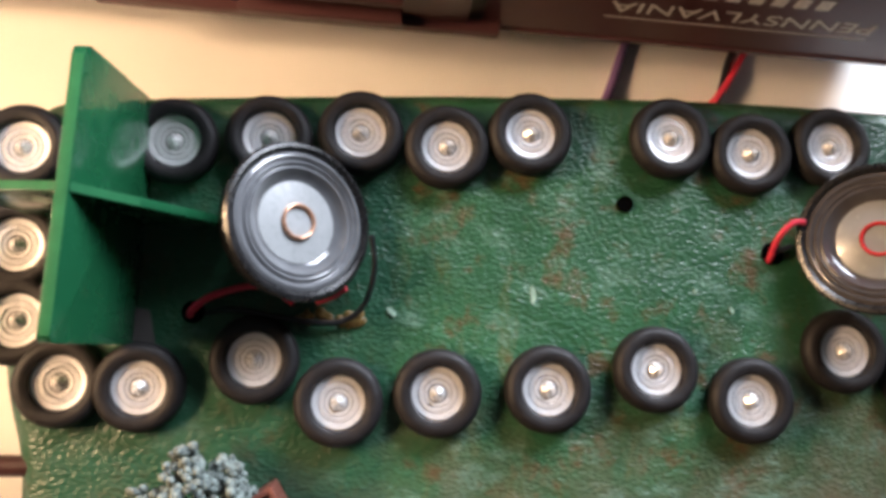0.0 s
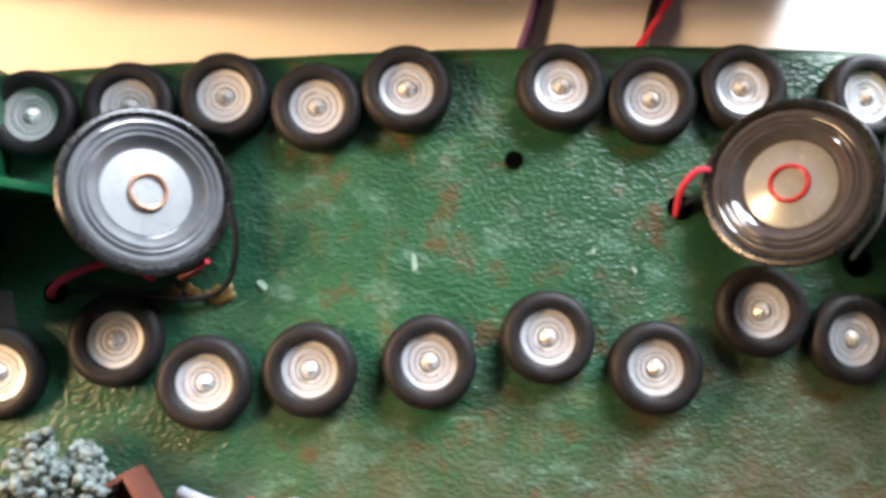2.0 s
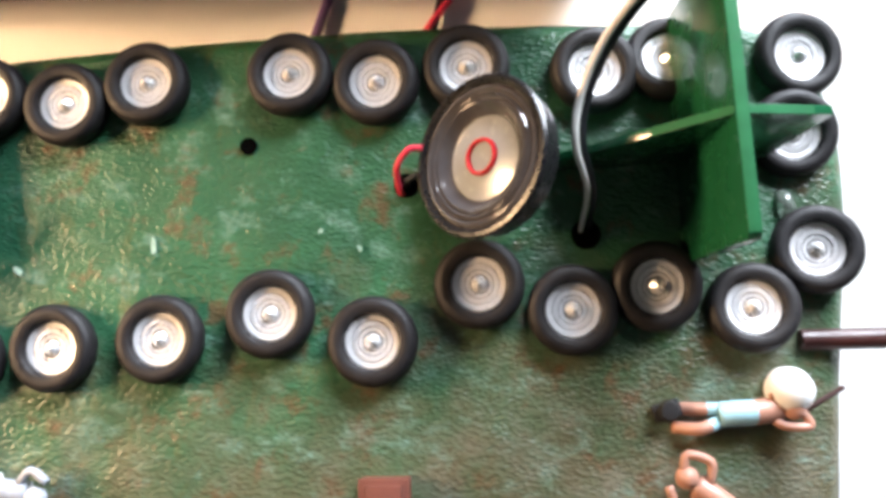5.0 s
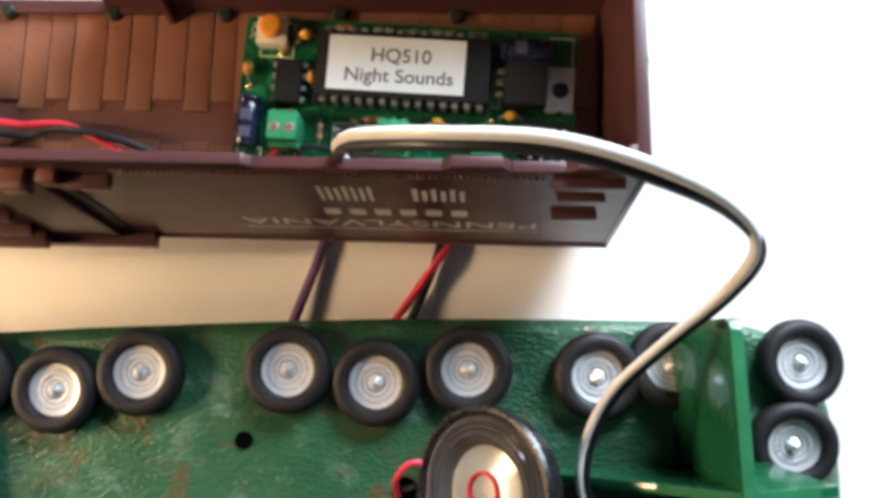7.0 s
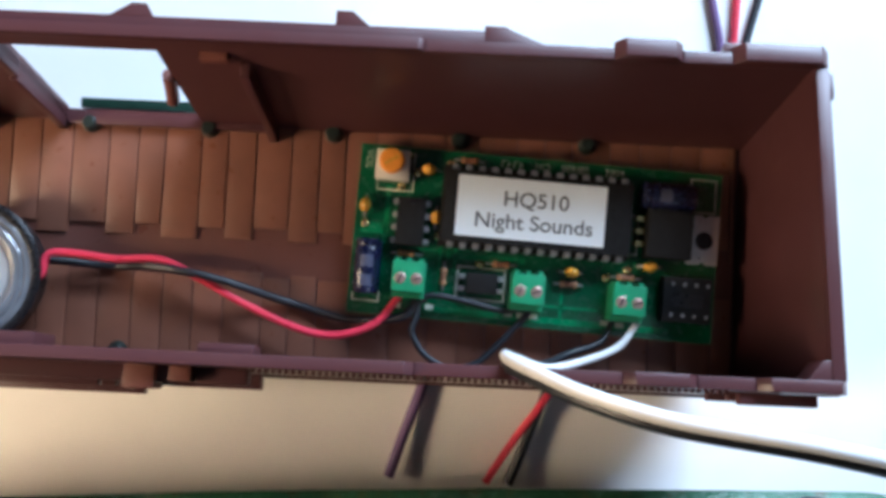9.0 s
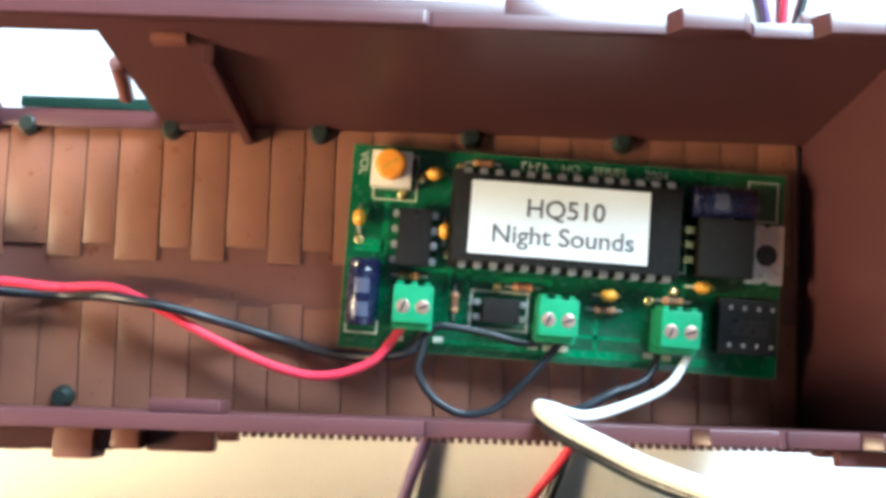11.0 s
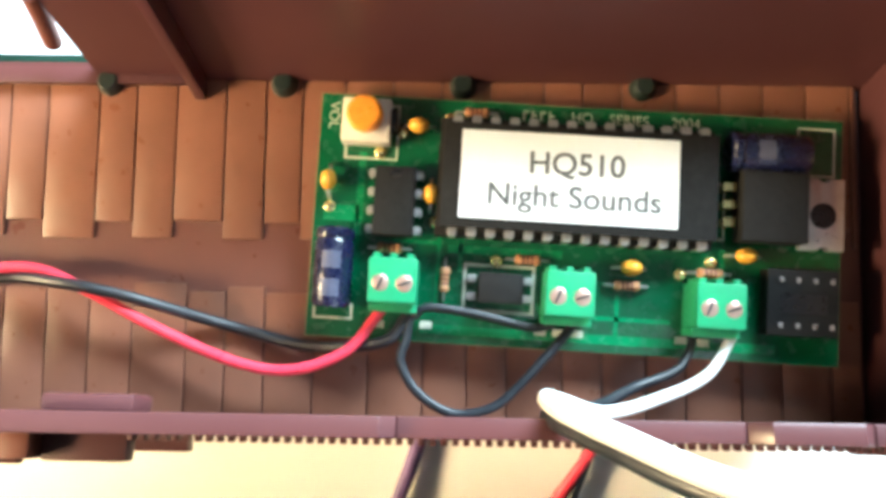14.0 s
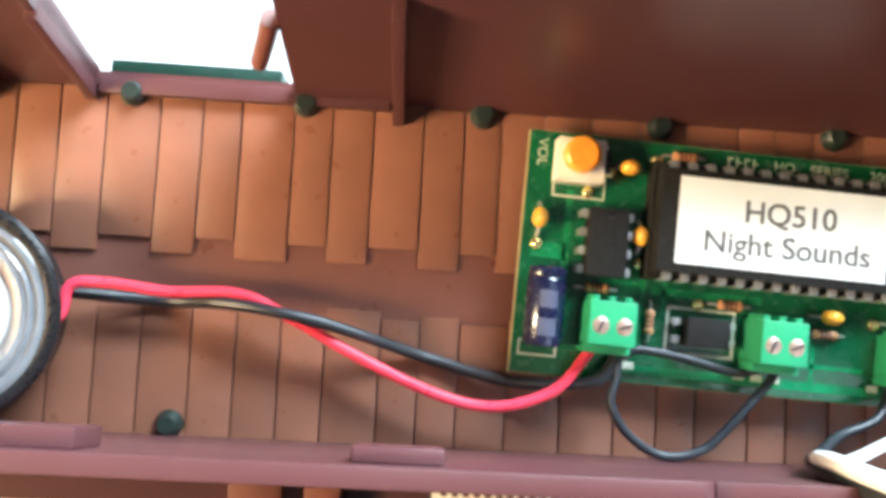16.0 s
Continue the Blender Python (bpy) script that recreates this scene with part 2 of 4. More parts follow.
    return m


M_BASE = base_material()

# ---- mesh helpers, in centimetres ----


def mesh_of(name, bm, materials, smooth=35):
    bmesh.ops.recalc_face_normals(bm, faces=bm.faces[:])
    bm.transform(Matrix.Scale(C, 4))
    me = bpy.data.meshes.new(name)
    for f in bm.faces:
        f.smooth = True
    bm.to_mesh(me)
    bm.free()
    me.set_sharp_from_angle(angle=radians(smooth))
    me.materials.append(materials)
    return me


def part(name, bm, material, parent=None, label="", m=None, smooth=35):
    ob = new(name, mesh_of(name, bm, material, smooth))
    if parent:
        ob.parent = parent
    if m:
        ob.matrix_basis = m
    if label:
        tagged(ob, label)
    return ob


def same(name, me, parent, m):
    ob = new(name, me)
    ob.parent, ob.matrix_basis = parent, m
    return ob


def thing(name, m, label, category, group="", kind=""):
    ob = new(name)
    ob.empty_display_size = 0.005
    ob.matrix_basis = m
    return tagged(ob, label, category, group, kind)


def box(bm, x0, x1, y0, y1, z0, z1, b=0.0, m=None):
    vs = [bm.verts.new((x, y, z)) for z in (z0, z1) for y in (y0, y1) for x in (x0, x1)]
    fs = [bm.faces.new([vs[i] for i in q]) for q in ((0, 2, 3, 1), (4, 5, 7, 6), (0, 1, 5, 4), (2, 6, 7, 3), (0, 4, 6, 2), (1, 3, 7, 5))]
    if m:
        bmesh.ops.transform(bm, matrix=m, verts=vs)
    if b:
        bmesh.ops.bevel(bm, geom=list({e for f in fs for e in f.edges}), offset=b, segments=2, affect="EDGES", profile=0.6)
    return bm


def block(x0, x1, y0, y1, z0, z1, b=0.0):
    return box(bmesh.new(), x0, x1, y0, y1, z0, z1, b)


def lathe(profile, seg=40, bm=None, m=None):
    bm = bm or bmesh.new()
    rings = []
    for r, z in profile:
        if r < 1e-6:
            rings.append([bm.verts.new((0, 0, z))])
        else:
            rings.append([bm.verts.new((r * math.cos(a), r * math.sin(a), z)) for a in (2 * math.pi * i / seg for i in range(seg))])
    for a, b in zip(rings, rings[1:]):
        for i in range(seg):
            j = (i + 1) % seg
            q = [a[i % len(a)], a[j % len(a)], b[j % len(b)], b[i % len(b)]]
            q = list(dict.fromkeys(q))
            if len(q) > 2:
                bm.faces.new(q)
    if m:
        bmesh.ops.transform(bm, matrix=m, verts=[v for r in rings for v in r])
    return bm


def prism(poly, z0, z1, b=0.0, bm=None, m=None):
    """A flat polygon in x and y, given thickness in z."""
    bm = bm or bmesh.new()
    lo = [bm.verts.new((x, y, z0)) for x, y in poly]
    hi = [bm.verts.new((x, y, z1)) for x, y in poly]
    fs = [bm.faces.new(lo[::-1]), bm.faces.new(hi)]
    n = len(poly)
    for i in range(n):
        fs.append(bm.faces.new((lo[i], lo[(i + 1) % n], hi[(i + 1) % n], hi[i])))
    if m:
        bmesh.ops.transform(bm, matrix=m, verts=lo + hi)
    if b:
        bmesh.ops.bevel(bm, geom=list({e for f in fs for e in f.edges}), offset=b, segments=2, affect="EDGES", profile=0.6)
    return bm


def smooth_line(points, n=8):
    """A smooth line through the points."""
    pts = [Vector(p) for p in points]
    pts = [2 * pts[0] - pts[1]] + pts + [2 * pts[-1] - pts[-2]]
    out = []
    for i in range(1, len(pts) - 2):
        a, b, c, d = pts[i - 1:i + 3]
        for k in range(n):
            t = k / n
            out.append(0.5 * (2 * b + (c - a) * t + (2 * a - 5 * b + 4 * c - d) * t * t + (3 * b - a - 3 * c + d) * t ** 3))
    out.append(pts[-2])
    return out


def tube(points, r, seg=10, n=8, bm=None, ends=None):
    """A round wire; ends: other radii at its two tips, reached within the first and last fifth."""
    bm = bm or bmesh.new()
    line = smooth_line(points, n)
    side = Vector((0, 0, 1)).cross(line[1] - line[0])
    if side.length < 1e-6:
        side = Vector((1, 0, 0))
    side.normalize()
    rings = []
    for i, p in enumerate(line):
        way = (line[min(i + 1, len(line) - 1)] - line[max(i - 1, 0)]).normalized()
        side = (side - way * side.dot(way)).normalized()
        up = way.cross(side)
        s = i / (len(line) - 1)
        q = r if not ends else r + (ends[0] - r) * max(0.0, 1 - s / 0.3) + (ends[1] - r) * max(0.0, 1 - (1 - s) / 0.35)
        rings.append([bm.verts.new(p + q * (math.cos(a) * side + math.sin(a) * up)) for a in (2 * math.pi * k / seg for k in range(seg))])
    for a, b in zip(rings, rings[1:]):
        for k in range(seg):
            bm.faces.new((a[k], a[(k + 1) % seg], b[(k + 1) % seg], b[k]))
    bm.faces.new(rings[0][::-1])
    bm.faces.new(rings[-1])
    return bm


def words(name, text, size, material, parent, m, align="CENTER", stretch=1.0, bold=0.0):
    """Flat lettering as a mesh; size in centimetres."""
    cu = bpy.data.curves.new(name, "FONT")
    cu.body, cu.size, cu.align_x, cu.align_y, cu.extrude = text, size * C, align, "CENTER", 0.00002
    cu.offset = bold * size * C
    ob = bpy.data.objects.new(name, cu)
    scene.collection.objects.link(ob)
    bpy.context.view_layer.update()
    me = bpy.data.meshes.new_from_object(ob.evaluated_get(bpy.context.evaluated_depsgraph_get()))
    bpy.data.objects.remove(ob)
    me.transform(Matrix.Diagonal((stretch, 1, 1, 1)))
    me.materials.clear()
    me.materials.append(material)
    made = new(name, me)
    made.parent, made.matrix_basis = parent, m
    return made


# ---- the unseen room round the table, kept dark to limit bounced light ----
T = -0.15  # height of the table top


def wall_with_window():
    bm = bmesh.new()
    for x0, x1, z0, z1 in ((-220, 10, -75, 170), (114, 220, -75, 170), (10, 114, -75, 22), (10, 114, 140, 170)):
        box(bm, x0, x1, 120, 132, z0, z1)
    return bm


tagged(part("wall_north", wall_with_window(), M_WALL), "plain painted wall with a window opening", "wall", kind="structure")
tagged(part("wall_south", block(-220, 220, -192, -180, -75, 170), M_WALL), "plain painted wall", "wall", kind="structure")
tagged(part("wall_east", block(220, 232, -192, 132, -75, 170), M_WALL), "plain painted wall", "wall", kind="structure")
tagged(part("wall_west", block(-232, -220, -192, 132, -75, 170), M_WALL), "plain painted wall", "wall", kind="structure")
tagged(part("floor", block(-232, 232, -192, 132, -85, -75), M_WALL), "plain room floor", "floor", kind="structure")
tagged(part("ceiling", block(-232, 232, -192, 132, 170, 180), M_WALL), "plain painted ceiling", "ceiling", kind="structure")

table = thing("table", at(0, 0, 0), "white laminate table under the railway models", "table")
part("tabletop", block(-70, 80, -60, 60, T - 3, T, 0.3), M_TABLE, table)
for x in (-64, 74):
    for y in (-54, 54):
        part("leg", block(x - 2.5, x + 2.5, y - 2.5, y + 2.5, -75, T - 3, 0.3), M_TABLE, table)

# ---- the green scenery shell and what stands on it ----


def crown(x):
    """Height of the shell's top, which falls away towards both ends."""
    return 3.0 - (0.0065 if x > 1 else 0.0022) * (x - 1) ** 2


OUTLINE = [(-12.3, -0.9), (-12.1, 0.45), (-11.4, 1.12), (-9.4, 1.40), (-6.0, 1.75), (-2.5, 2.08), (2.5, 2.45), (8.0, 2.68), (9.8, 2.66),
           (10.7, 2.2), (11.4, 1.15), (11.65, -0.8), (11.45, -4.1), (11.2, -8.0), (10.2, -10.5), (6.0, -11.4), (-6.0, -12.0), (-10.2, -11.0), (-11.0, -8.0),
           (-11.25, -6.0), (-11.8, -4.2)]


def shell():
    """Rounded plaster-like shell, hollow side up on the table; its wire holes are not cut."""
    bm = bmesh.new()
    edge = smooth_line(OUTLINE + OUTLINE[:1], 10)[:-1]
    edge = [Vector((p[0], p[1], 0)) for p in [Vector((*q, 0)) if len(q) == 2 else q for q in edge]]
    mid = Vector((0, -4.5, 0))
    steps = [0.03 * k for k in range(1, 31)] + [0.92, 0.94, 0.96, 0.975, 0.985, 0.993, 1.0]
    rings = [[bm.verts.new((mid.x, mid.y, crown(mid.x)))]]
    for s in steps:
        ring = []
        for p in edge:
            q = mid + (p - mid) * s
            d = (p - mid).length * (1 - s)
            drop = 0.22 * max(0.0, 1 - d / 0.35) ** 2
            lump = 0.045 * noise.noise(Vector((q.x * 0.7, q.y * 0.7, 3))) + 0.025 * noise.noise(Vector((q.x * 2.1, q.y * 2.1, 7)))
            ring.append(bm.verts.new((q.x, q.y, crown(q.x) + lump - drop)))
        rings.append(ring)
    n = len(edge)
    for a, b in zip(rings, rings[1:]):
        for i in range(n):
            j = (i + 1) % n
            bm.faces.new(list(dict.fromkeys((a[i % len(a)], a[j % len(a)], b[j % len(b)], b[i % len(b)]))))
    return bm


def skirt():
    """The shell's upright side, down to the table."""
    bm = bmesh.new()
    edge = smooth_line(OUTLINE + OUTLINE[:1], 10)[:-1]
    rings = [[bm.verts.new((p[0] * (1 - 0.011 * k), p[1] - 0.13 * k * (p[1] + 4.5) / 7, (crown(p[0]) - 0.21 - k * (crown(p[0]) - 0.21 - T) / 6))) for p in edge] for k in range(7)]
    n = len(edge)
    for a, b in zip(rings, rings[1:]):
        for i in range(n):
            bm.faces.new((a[i], a[(i + 1) % n], b[(i + 1) % n], b[i]))
    return bm


def point3(p):
    return (p[0], p[1], 0)


OUTLINE = [point3(p) for p in OUTLINE]
base = thing("scenery_base", at(0, 0, 0), "dimpled green and brown painted scenery base lying on the table", "scenery base")
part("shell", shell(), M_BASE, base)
# the skirt's dark grey holds the shade below the shell's edge
part("skirt", skirt(), M_SKIRT, base, "side of the shell, greyed for shade")
# drilled holes: black caps on the top stand in for the shade inside
for x, y, r in ((0.0, 0.0, 0.16), (3.15, -0.75, 0.22), (6.6, -1.62, 0.26), (-8.35, -2.85, 0.2)):
    part("drilled_hole", lathe([(0, 0.012), (r * 0.8, 0.012), (r, 0.02), (r * 1.08, 0.014), (r * 1.1, -0.2)], 24), M_HOLE, base, "drilled hole, a black cap for its shade", at(x, y, crown(x) + 0.02))
for x, y, a, w, h in ((-1.78, -2.0, 12, 0.06, 0.18), (-4.55, -2.55, 60, 0.06, 0.12), (1.53, -1.66, 5, 0.05, 0.05), (2.3, -1.98, 40, 0.04, 0.07)):
    bm = prism([(-w, -h), (w * 0.6, -h * 0.8), (w, h * 0.5), (0, h), (-w * 0.8, h * 0.3)], 0, 0.03)
    part("paint_fleck", bm, M_FLECK, base, "pale chip of paint", at(x, y, crown(x) + 0.015, 0, 0, a))


def wheel():
    w = thing("wheel_ornament", at(0, 0, -5), "black rubber toy tyre with bright plated rim, lying flat", "wheel", "wheels round the base")
    tyre = lathe([(0.42, 0.02), (0.74, 0.0), (0.81, 0.05), (0.845, 0.14), (0.85, 0.24), (0.835, 0.33), (0.79, 0.405), (0.72, 0.445), (0.63, 0.445), (0.56, 0.42), (0.525, 0.37), (0.515, 0.28), (0.42, 0.2)], 56)
    part("tyre", tyre, M_RUBBER, w, "black rubber tyre")
    rim = lathe([(0.0, 0.235), (0.155, 0.235), (0.165, 0.215), (0.185, 0.215), (0.195, 0.262), (0.250, 0.268), (0.262, 0.232), (0.274, 0.232), (0.284, 0.272), (0.372, 0.276), (0.380, 0.262), (0.392, 0.262), (0.402, 0.285), (0.49, 0.300), (0.512, 0.288), (0.517, 0.25), (0.515, 0.1)], 56)
    for k in range(18):
        a = 2 * math.pi * k / 18
        box(rim, -0.030, 0.030, -0.024, 0.024, 0.0, 0.026, 0.0, Matrix.Rotation(a, 4, "Z") @ Matrix.Translation((0.326, 0, 0.268)))
    r = part("rim", rim, M_CHROME, w, "bright plated rim")
    # flat grey rings put the grooves' shade and dirt into colour
    for a, b, z in ((0.262, 0.275, 0.234), (0.165, 0.185, 0.217), (0.381, 0.391, 0.264)):
        part("groove", lathe([(a, z), (b, z)], 40), M_GROOVE, r, "groove ring with painted shade and dirt")
    part("hub_cap", lathe([(0.0, 0.40), (0.022, 0.398), (0.145, 0.29), (0.160, 0.21)], 8), M_CAP, r, "faceted pointed hub", None, 20)
    return w


WHEELS = [(-11.92, 0.05), (-9.05, 0.44), (-7.24, 0.65), (-5.45, 0.91), (-3.73, 0.79), (-2.08, 1.2), (0.81, 1.38), (2.53, 1.25), (4.26, 1.56), (6.7, 1.56), (8.15, 1.80),
          (10.65, 2.0), (10.52, 0.46), (10.94, -1.8), (-11.77, -1.83), (-11.56, -3.29), (-10.61, -4.36), (-9.14, -4.32), (-7.06, -3.67), (-5.41, -4.35), (-3.54, -4.04),
          (-1.42, -3.82), (0.69, -3.29), (2.66, -3.75), (4.62, -2.64), (6.32, -3.06), (7.88, -2.56), (9.7, -2.95)]
first = wheel()
for k, (x, y) in enumerate(WHEELS):
    lean = math.degrees(math.atan(2 * (0.0065 if x > 1 else 0.0022) * (x - 1)))
    m = at(x, y, crown(x) - 0.02, random.uniform(-3, 3), lean + random.uniform(-3, 3), random.uniform(0, 360))
    if k:
        copy_thing(first, m)
    else:
        first.matrix_basis = m


def bracket(m, length, height, wings, label):
    """An upright green plate with cross ribs, standing on the shell. Each rib: side, reach, height at its end, place along the plate."""
    b = thing("green_bracket", m, label, "bracket", "brackets on the base")
    h = length / 2
    poly = [(-h, -0.5), (h, -0.5), (h, height - 0.2), (h - 0.06, height - 0.06), (h - 0.2, height), (-h + 0.1, height), (-h, height - 0.1)]
    turn = Matrix(((0, 0, 1, 0), (1, 0, 0, 0), (0, 1, 0, 0), (0, 0, 0, 1)))
    part("plate", prism(poly, -0.11, 0.11, 0.02, None, turn), M_GREENPLATE, b)
    part("plate_edge", block(-0.1, 0.1, -h + 0.12, h - 0.2, height - 0.02, height + 0.004, 0.003), M_GREENEDGE, b, "lighter green top edge")
    for side, reach, end, y in wings:
        turn = Matrix(((side, 0, 0, 0), (0, 0, 1, 0), (0, 1, 0, 0), (0, 0, 0, 1)))
        poly = [(0.11, -0.5), (reach, -0.5), (reach, end), (0.11, height - 0.03)]
        part("rib", prism(poly, y - 0.08, y + 0.08, 0.015, None, turn), M_GREENPLATE, b)
        poly = [(0.12, height - 0.06), (reach - 0.02, end - 0.03), (reach - 0.02, end + 0.003), (0.12, height - 0.027)]
        part("rib_edge", prism(poly, y - 0.072, y + 0.072, 0.0, None, turn), M_GREENEDGE, b, "lighter green top edge")
    return b


bracket(at(-9.57, -1.2, 2.72, 0, -4.4, 1.0), 4.75, 3.25, ((1, 1.85, 0.6, 0.04), (-1, 2.0, 2.8, 0.04)), "tall green plastic bracket with cross ribs beside a loudspeaker")
bracket(at(8.38, 0.25, 2.62, 0, 4.0, 4.6), 4.75, 3.2, ((-1, 2.45, 0.72, -0.36), (1, 1.55, 2.85, -0.36)), "tall green plastic bracket with cross ribs near the base end")

part("foot_scrap", prism([(-9.52, -2.85), (-9.6, -3.66), (-8.95, -3.66), (-9.18, -2.88)], 0, 0.07, 0.015), M_SKIRT, base, "flat dark grey patch beside the bracket", at(0, 0, crown(-9.3) - 0.02))


def loudspeaker(name, m, label, coil, coil_label, film, disc=M_DISC):
    s = thing(name, m, label, "loudspeaker", "small loudspeakers")
    part("basket", lathe([(0, -0.85), (0.75, -0.85), (0.8, -0.8), (0.8, -0.55), (1.15, -0.5), (1.28, -0.42), (1.32, -0.05), (1.38, -0.02), (1.4, 0.05), (1.36, 0.11), (1.30, 0.12), (1.24, 0.08), (1.22, 0.0)], 72), M_BLACK, s, "black metal basket and rim")
    part("cone", lathe([(1.235, 0.03), (1.19, 0.075), (1.14, 0.085), (1.10, 0.04), (1.075, 0.025), (1.05, 0.045), (1.025, 0.075), (1.0, 0.045), (0.98, 0.03), (0.955, 0.045), (0.93, 0.06), (0.9, 0.03), (0.86, -0.02), (0.8, -0.07), (0.74, -0.105), (0.68, -0.12)], 72), film, s, "smoky glossy cone film with ridges")
    part("centre_disc", lathe([(0.735, -0.105), (0.72, -0.088), (0.55, -0.065), (0.3, -0.035), (0.0, -0.03)], 56), disc, s, "pale centre of the cone")
    part("coil_ring", lathe([(0.325, -0.05), (0.325, 0.0), (0.312, 0.03), (0.29, 0.04), (0.268, 0.03), (0.255, 0.0), (0.255, -0.05)], 40), coil, s, coil_label)
    for o in s.children:
        o.scale = (1.06,) * 3
    return s


def facing(x, y, z, tilt, azimuth):
    """A pose whose up axis leans by tilt degrees towards the azimuth."""
    return Matrix.Translation((x * C, y * C, z * C)) @ Matrix.Rotation(radians(azimuth), 4, "Z") @ Matrix.Rotation(radians(tilt), 4, "Y")


loudspeaker("loudspeaker", facing(-6.38, -1.1, 4.02, 34, 10), "small round loudspeaker with copper coil leaning on a green rib", M_COPPER, "copper coil ring", M_CONEPALE)
loudspeaker("loudspeaker", facing(4.62, -0.48, 4.25, 39, 178), "small round loudspeaker with red coil leaning on a green rib", M_REDCOIL, "red coil ring", M_CONE, M_DISCGREY)


def wire(name, points, r, material, label, group=""):
    return tagged(part(name, tube(points, r, 10, 10), material), label, "wire", group)


# dried glue under the left loudspeaker
rnd = random.Random(8)
for k in range(16):
    bm = bmesh.new()
    r = rnd.uniform(0.05, 0.12)
    bmesh.ops.create_icosphere(bm, subdivisions=2, radius=1, matrix=Matrix.Diagonal((r * rnd.uniform(1, 2.2), r, 0.05, 1)))
    x = -6.5 + 1.5 * rnd.random()
    part("glue_crumb", bm, M_GLUE, base, "brownish dried glue", at(x, -2.72 - 0.12 * rnd.random() + 0.05 * math.sin(k), crown(x) + 0.03, 0, 0, rnd.uniform(0, 180)), 180)

# wires of the two speakers on the base
wire("speaker_wire", [(-8.4, -2.95, 2.7), (-8.35, -2.85, 3.0), (-8.0, -2.55, 3.1), (-7.3, -2.3, 3.2), (-6.8, -2.35, 3.3), (-6.4, -2.55, 3.35)], 0.07, M_WIRE_RED, "red wire from a hole to the loudspeaker")
wire("speaker_wire", [(-8.3, -2.9, 2.7), (-7.6, -2.75, 3.05), (-6.6, -2.85, 3.08), (-5.6, -2.85, 3.08), (-5.1, -2.5, 3.2), (-4.95, -1.8, 3.5), (-5.05, -1.2, 3.75)], 0.055, M_WIRE_BLACK, "black wire looping round the loudspeaker")
wire("speaker_wire", [(-6.0, -2.5, 3.2), (-5.7, -2.38, 3.3), (-5.45, -2.2, 3.45)], 0.06, M_WIRE_RED, "short red wire end under the loudspeaker")
wire("speaker_wire", [(3.5, -0.15, 3.55), (3.25, -0.2, 3.6), (3.03, -0.5, 3.45), (3.05, -0.85, 3.1), (3.12, -0.95, 2.85)], 0.06, M_WIRE_RED, "red wire bent into a drilled hole")
wire("speaker_wire", [(3.4, -0.6, 3.3), (3.2, -0.7, 3.2), (3.15, -0.75, 2.9)], 0.06, M_WIRE_BLACK, "black wire going into a drilled hole")


def rod(m, length, label):
    r = thing("coupler_rod", m, label, "rod", "rods at the base ends")
    turn = Matrix.Rotation(radians(90), 4, "Y")
    part("shaft", lathe([(0, 0), (0.17, 0), (0.2, 0.03), (0.2, length - 0.03), (0.17, length), (0, length)], 20, None, turn), M_ROD, r)
    return r


rod(at(-18.0, -6.35, 2.42, 0, 0, 3), 7.2, "dark brown round rod sticking out of the base")
rod(at(10.6, -3.5, 2.42, 0, 0, 3), 7.5, "dark brown round rod sticking out of the base")


def frosted_bush():
    """A clumpy foam bush, built of many small crumbs."""
    bm = bmesh.new()
    rnd = random.Random(4)
    heads = [(0.0, 0.55, 1.05, 0.5), (-0.65, 0.0, 0.9, 0.5), (0.75, 0.3, 0.85, 0.5), (0.2, -0.4, 1.1, 0.65), (-0.5, -0.8, 0.8, 0.6), (1.1, -0.45, 0.7, 0.5), (-1.0, -0.5, 0.6, 0.45), (0.5, -1.2, 0.7, 0.6), (-0.1, 0.95, 0.75, 0.3), (0.6, 0.75, 0.6, 0.32)]
    for hx, hy, hz, hr in heads:
        for k in range(int(110 * hr / 0.5)):
            u, v = rnd.uniform(-1, 1), rnd.uniform(0, 2 * math.pi)
            s = math.sqrt(1 - u * u)
            d = hr * rnd.uniform(0.6, 1.05)
            r = rnd.uniform(0.05, 0.13)
            mm = Matrix.Translation((hx + d * s * math.cos(v), hy + d * s * math.sin(v), max(0.05, hz + d * u))) @ Euler((rnd.uniform(0, 6), rnd.uniform(0, 6), 0)).to_matrix().to_4x4() @ Matrix.Diagonal((r, r * rnd.uniform(0.6, 1.2), r * rnd.uniform(0.6, 1.2), 1))
            bmesh.ops.create_icosphere(bm, subdivisions=1, radius=1, matrix=mm)
    return bm


bush = thing("frosted_bush", at(-7.9, -6.5, crown(-8)), "frosted grey-green clumpy model bush on the base", "bush")
part("foliage", frosted_bush(), M_FOLIAGE, bush, smooth=180)
part("stem", lathe([(0.0, -0.05), (0.14, -0.05), (0.1, 0.4), (0.07, 0.9), (0, 0.9)], 12), M_ROD, bush)

crate = thing("brown_crate", at(-6.35, -6.75, crown(-6), 0, 0, -55), "red-brown plastic crate beside the bush", "crate")
part("wall", block(-0.8, 0.8, -0.45, -0.35, 0, 0.9, 0.02), M_BROWNBOX, crate)
part("wall", block(-0.8, 0.8, 0.35, 0.45, 0, 0.9, 0.02), M_BROWNBOX, crate)
part("wall", block(-0.8, -0.7, -0.35, 0.35, 0, 0.9, 0.02), M_BROWNBOX, crate)
part("wall", block(0.7, 0.8, -0.35, 0.35, 0, 0.9, 0.02), M_BROWNBOX, crate)
part("bottom", block(-0.7, 0.7, -0.35, 0.35, 0, 0.15, 0.02), M_BROWNBOX, crate)
stool = thing("brown_box", at(3.0, -6.6, crown(3), 0, 0, 3), "small red-brown box on the base", "box")
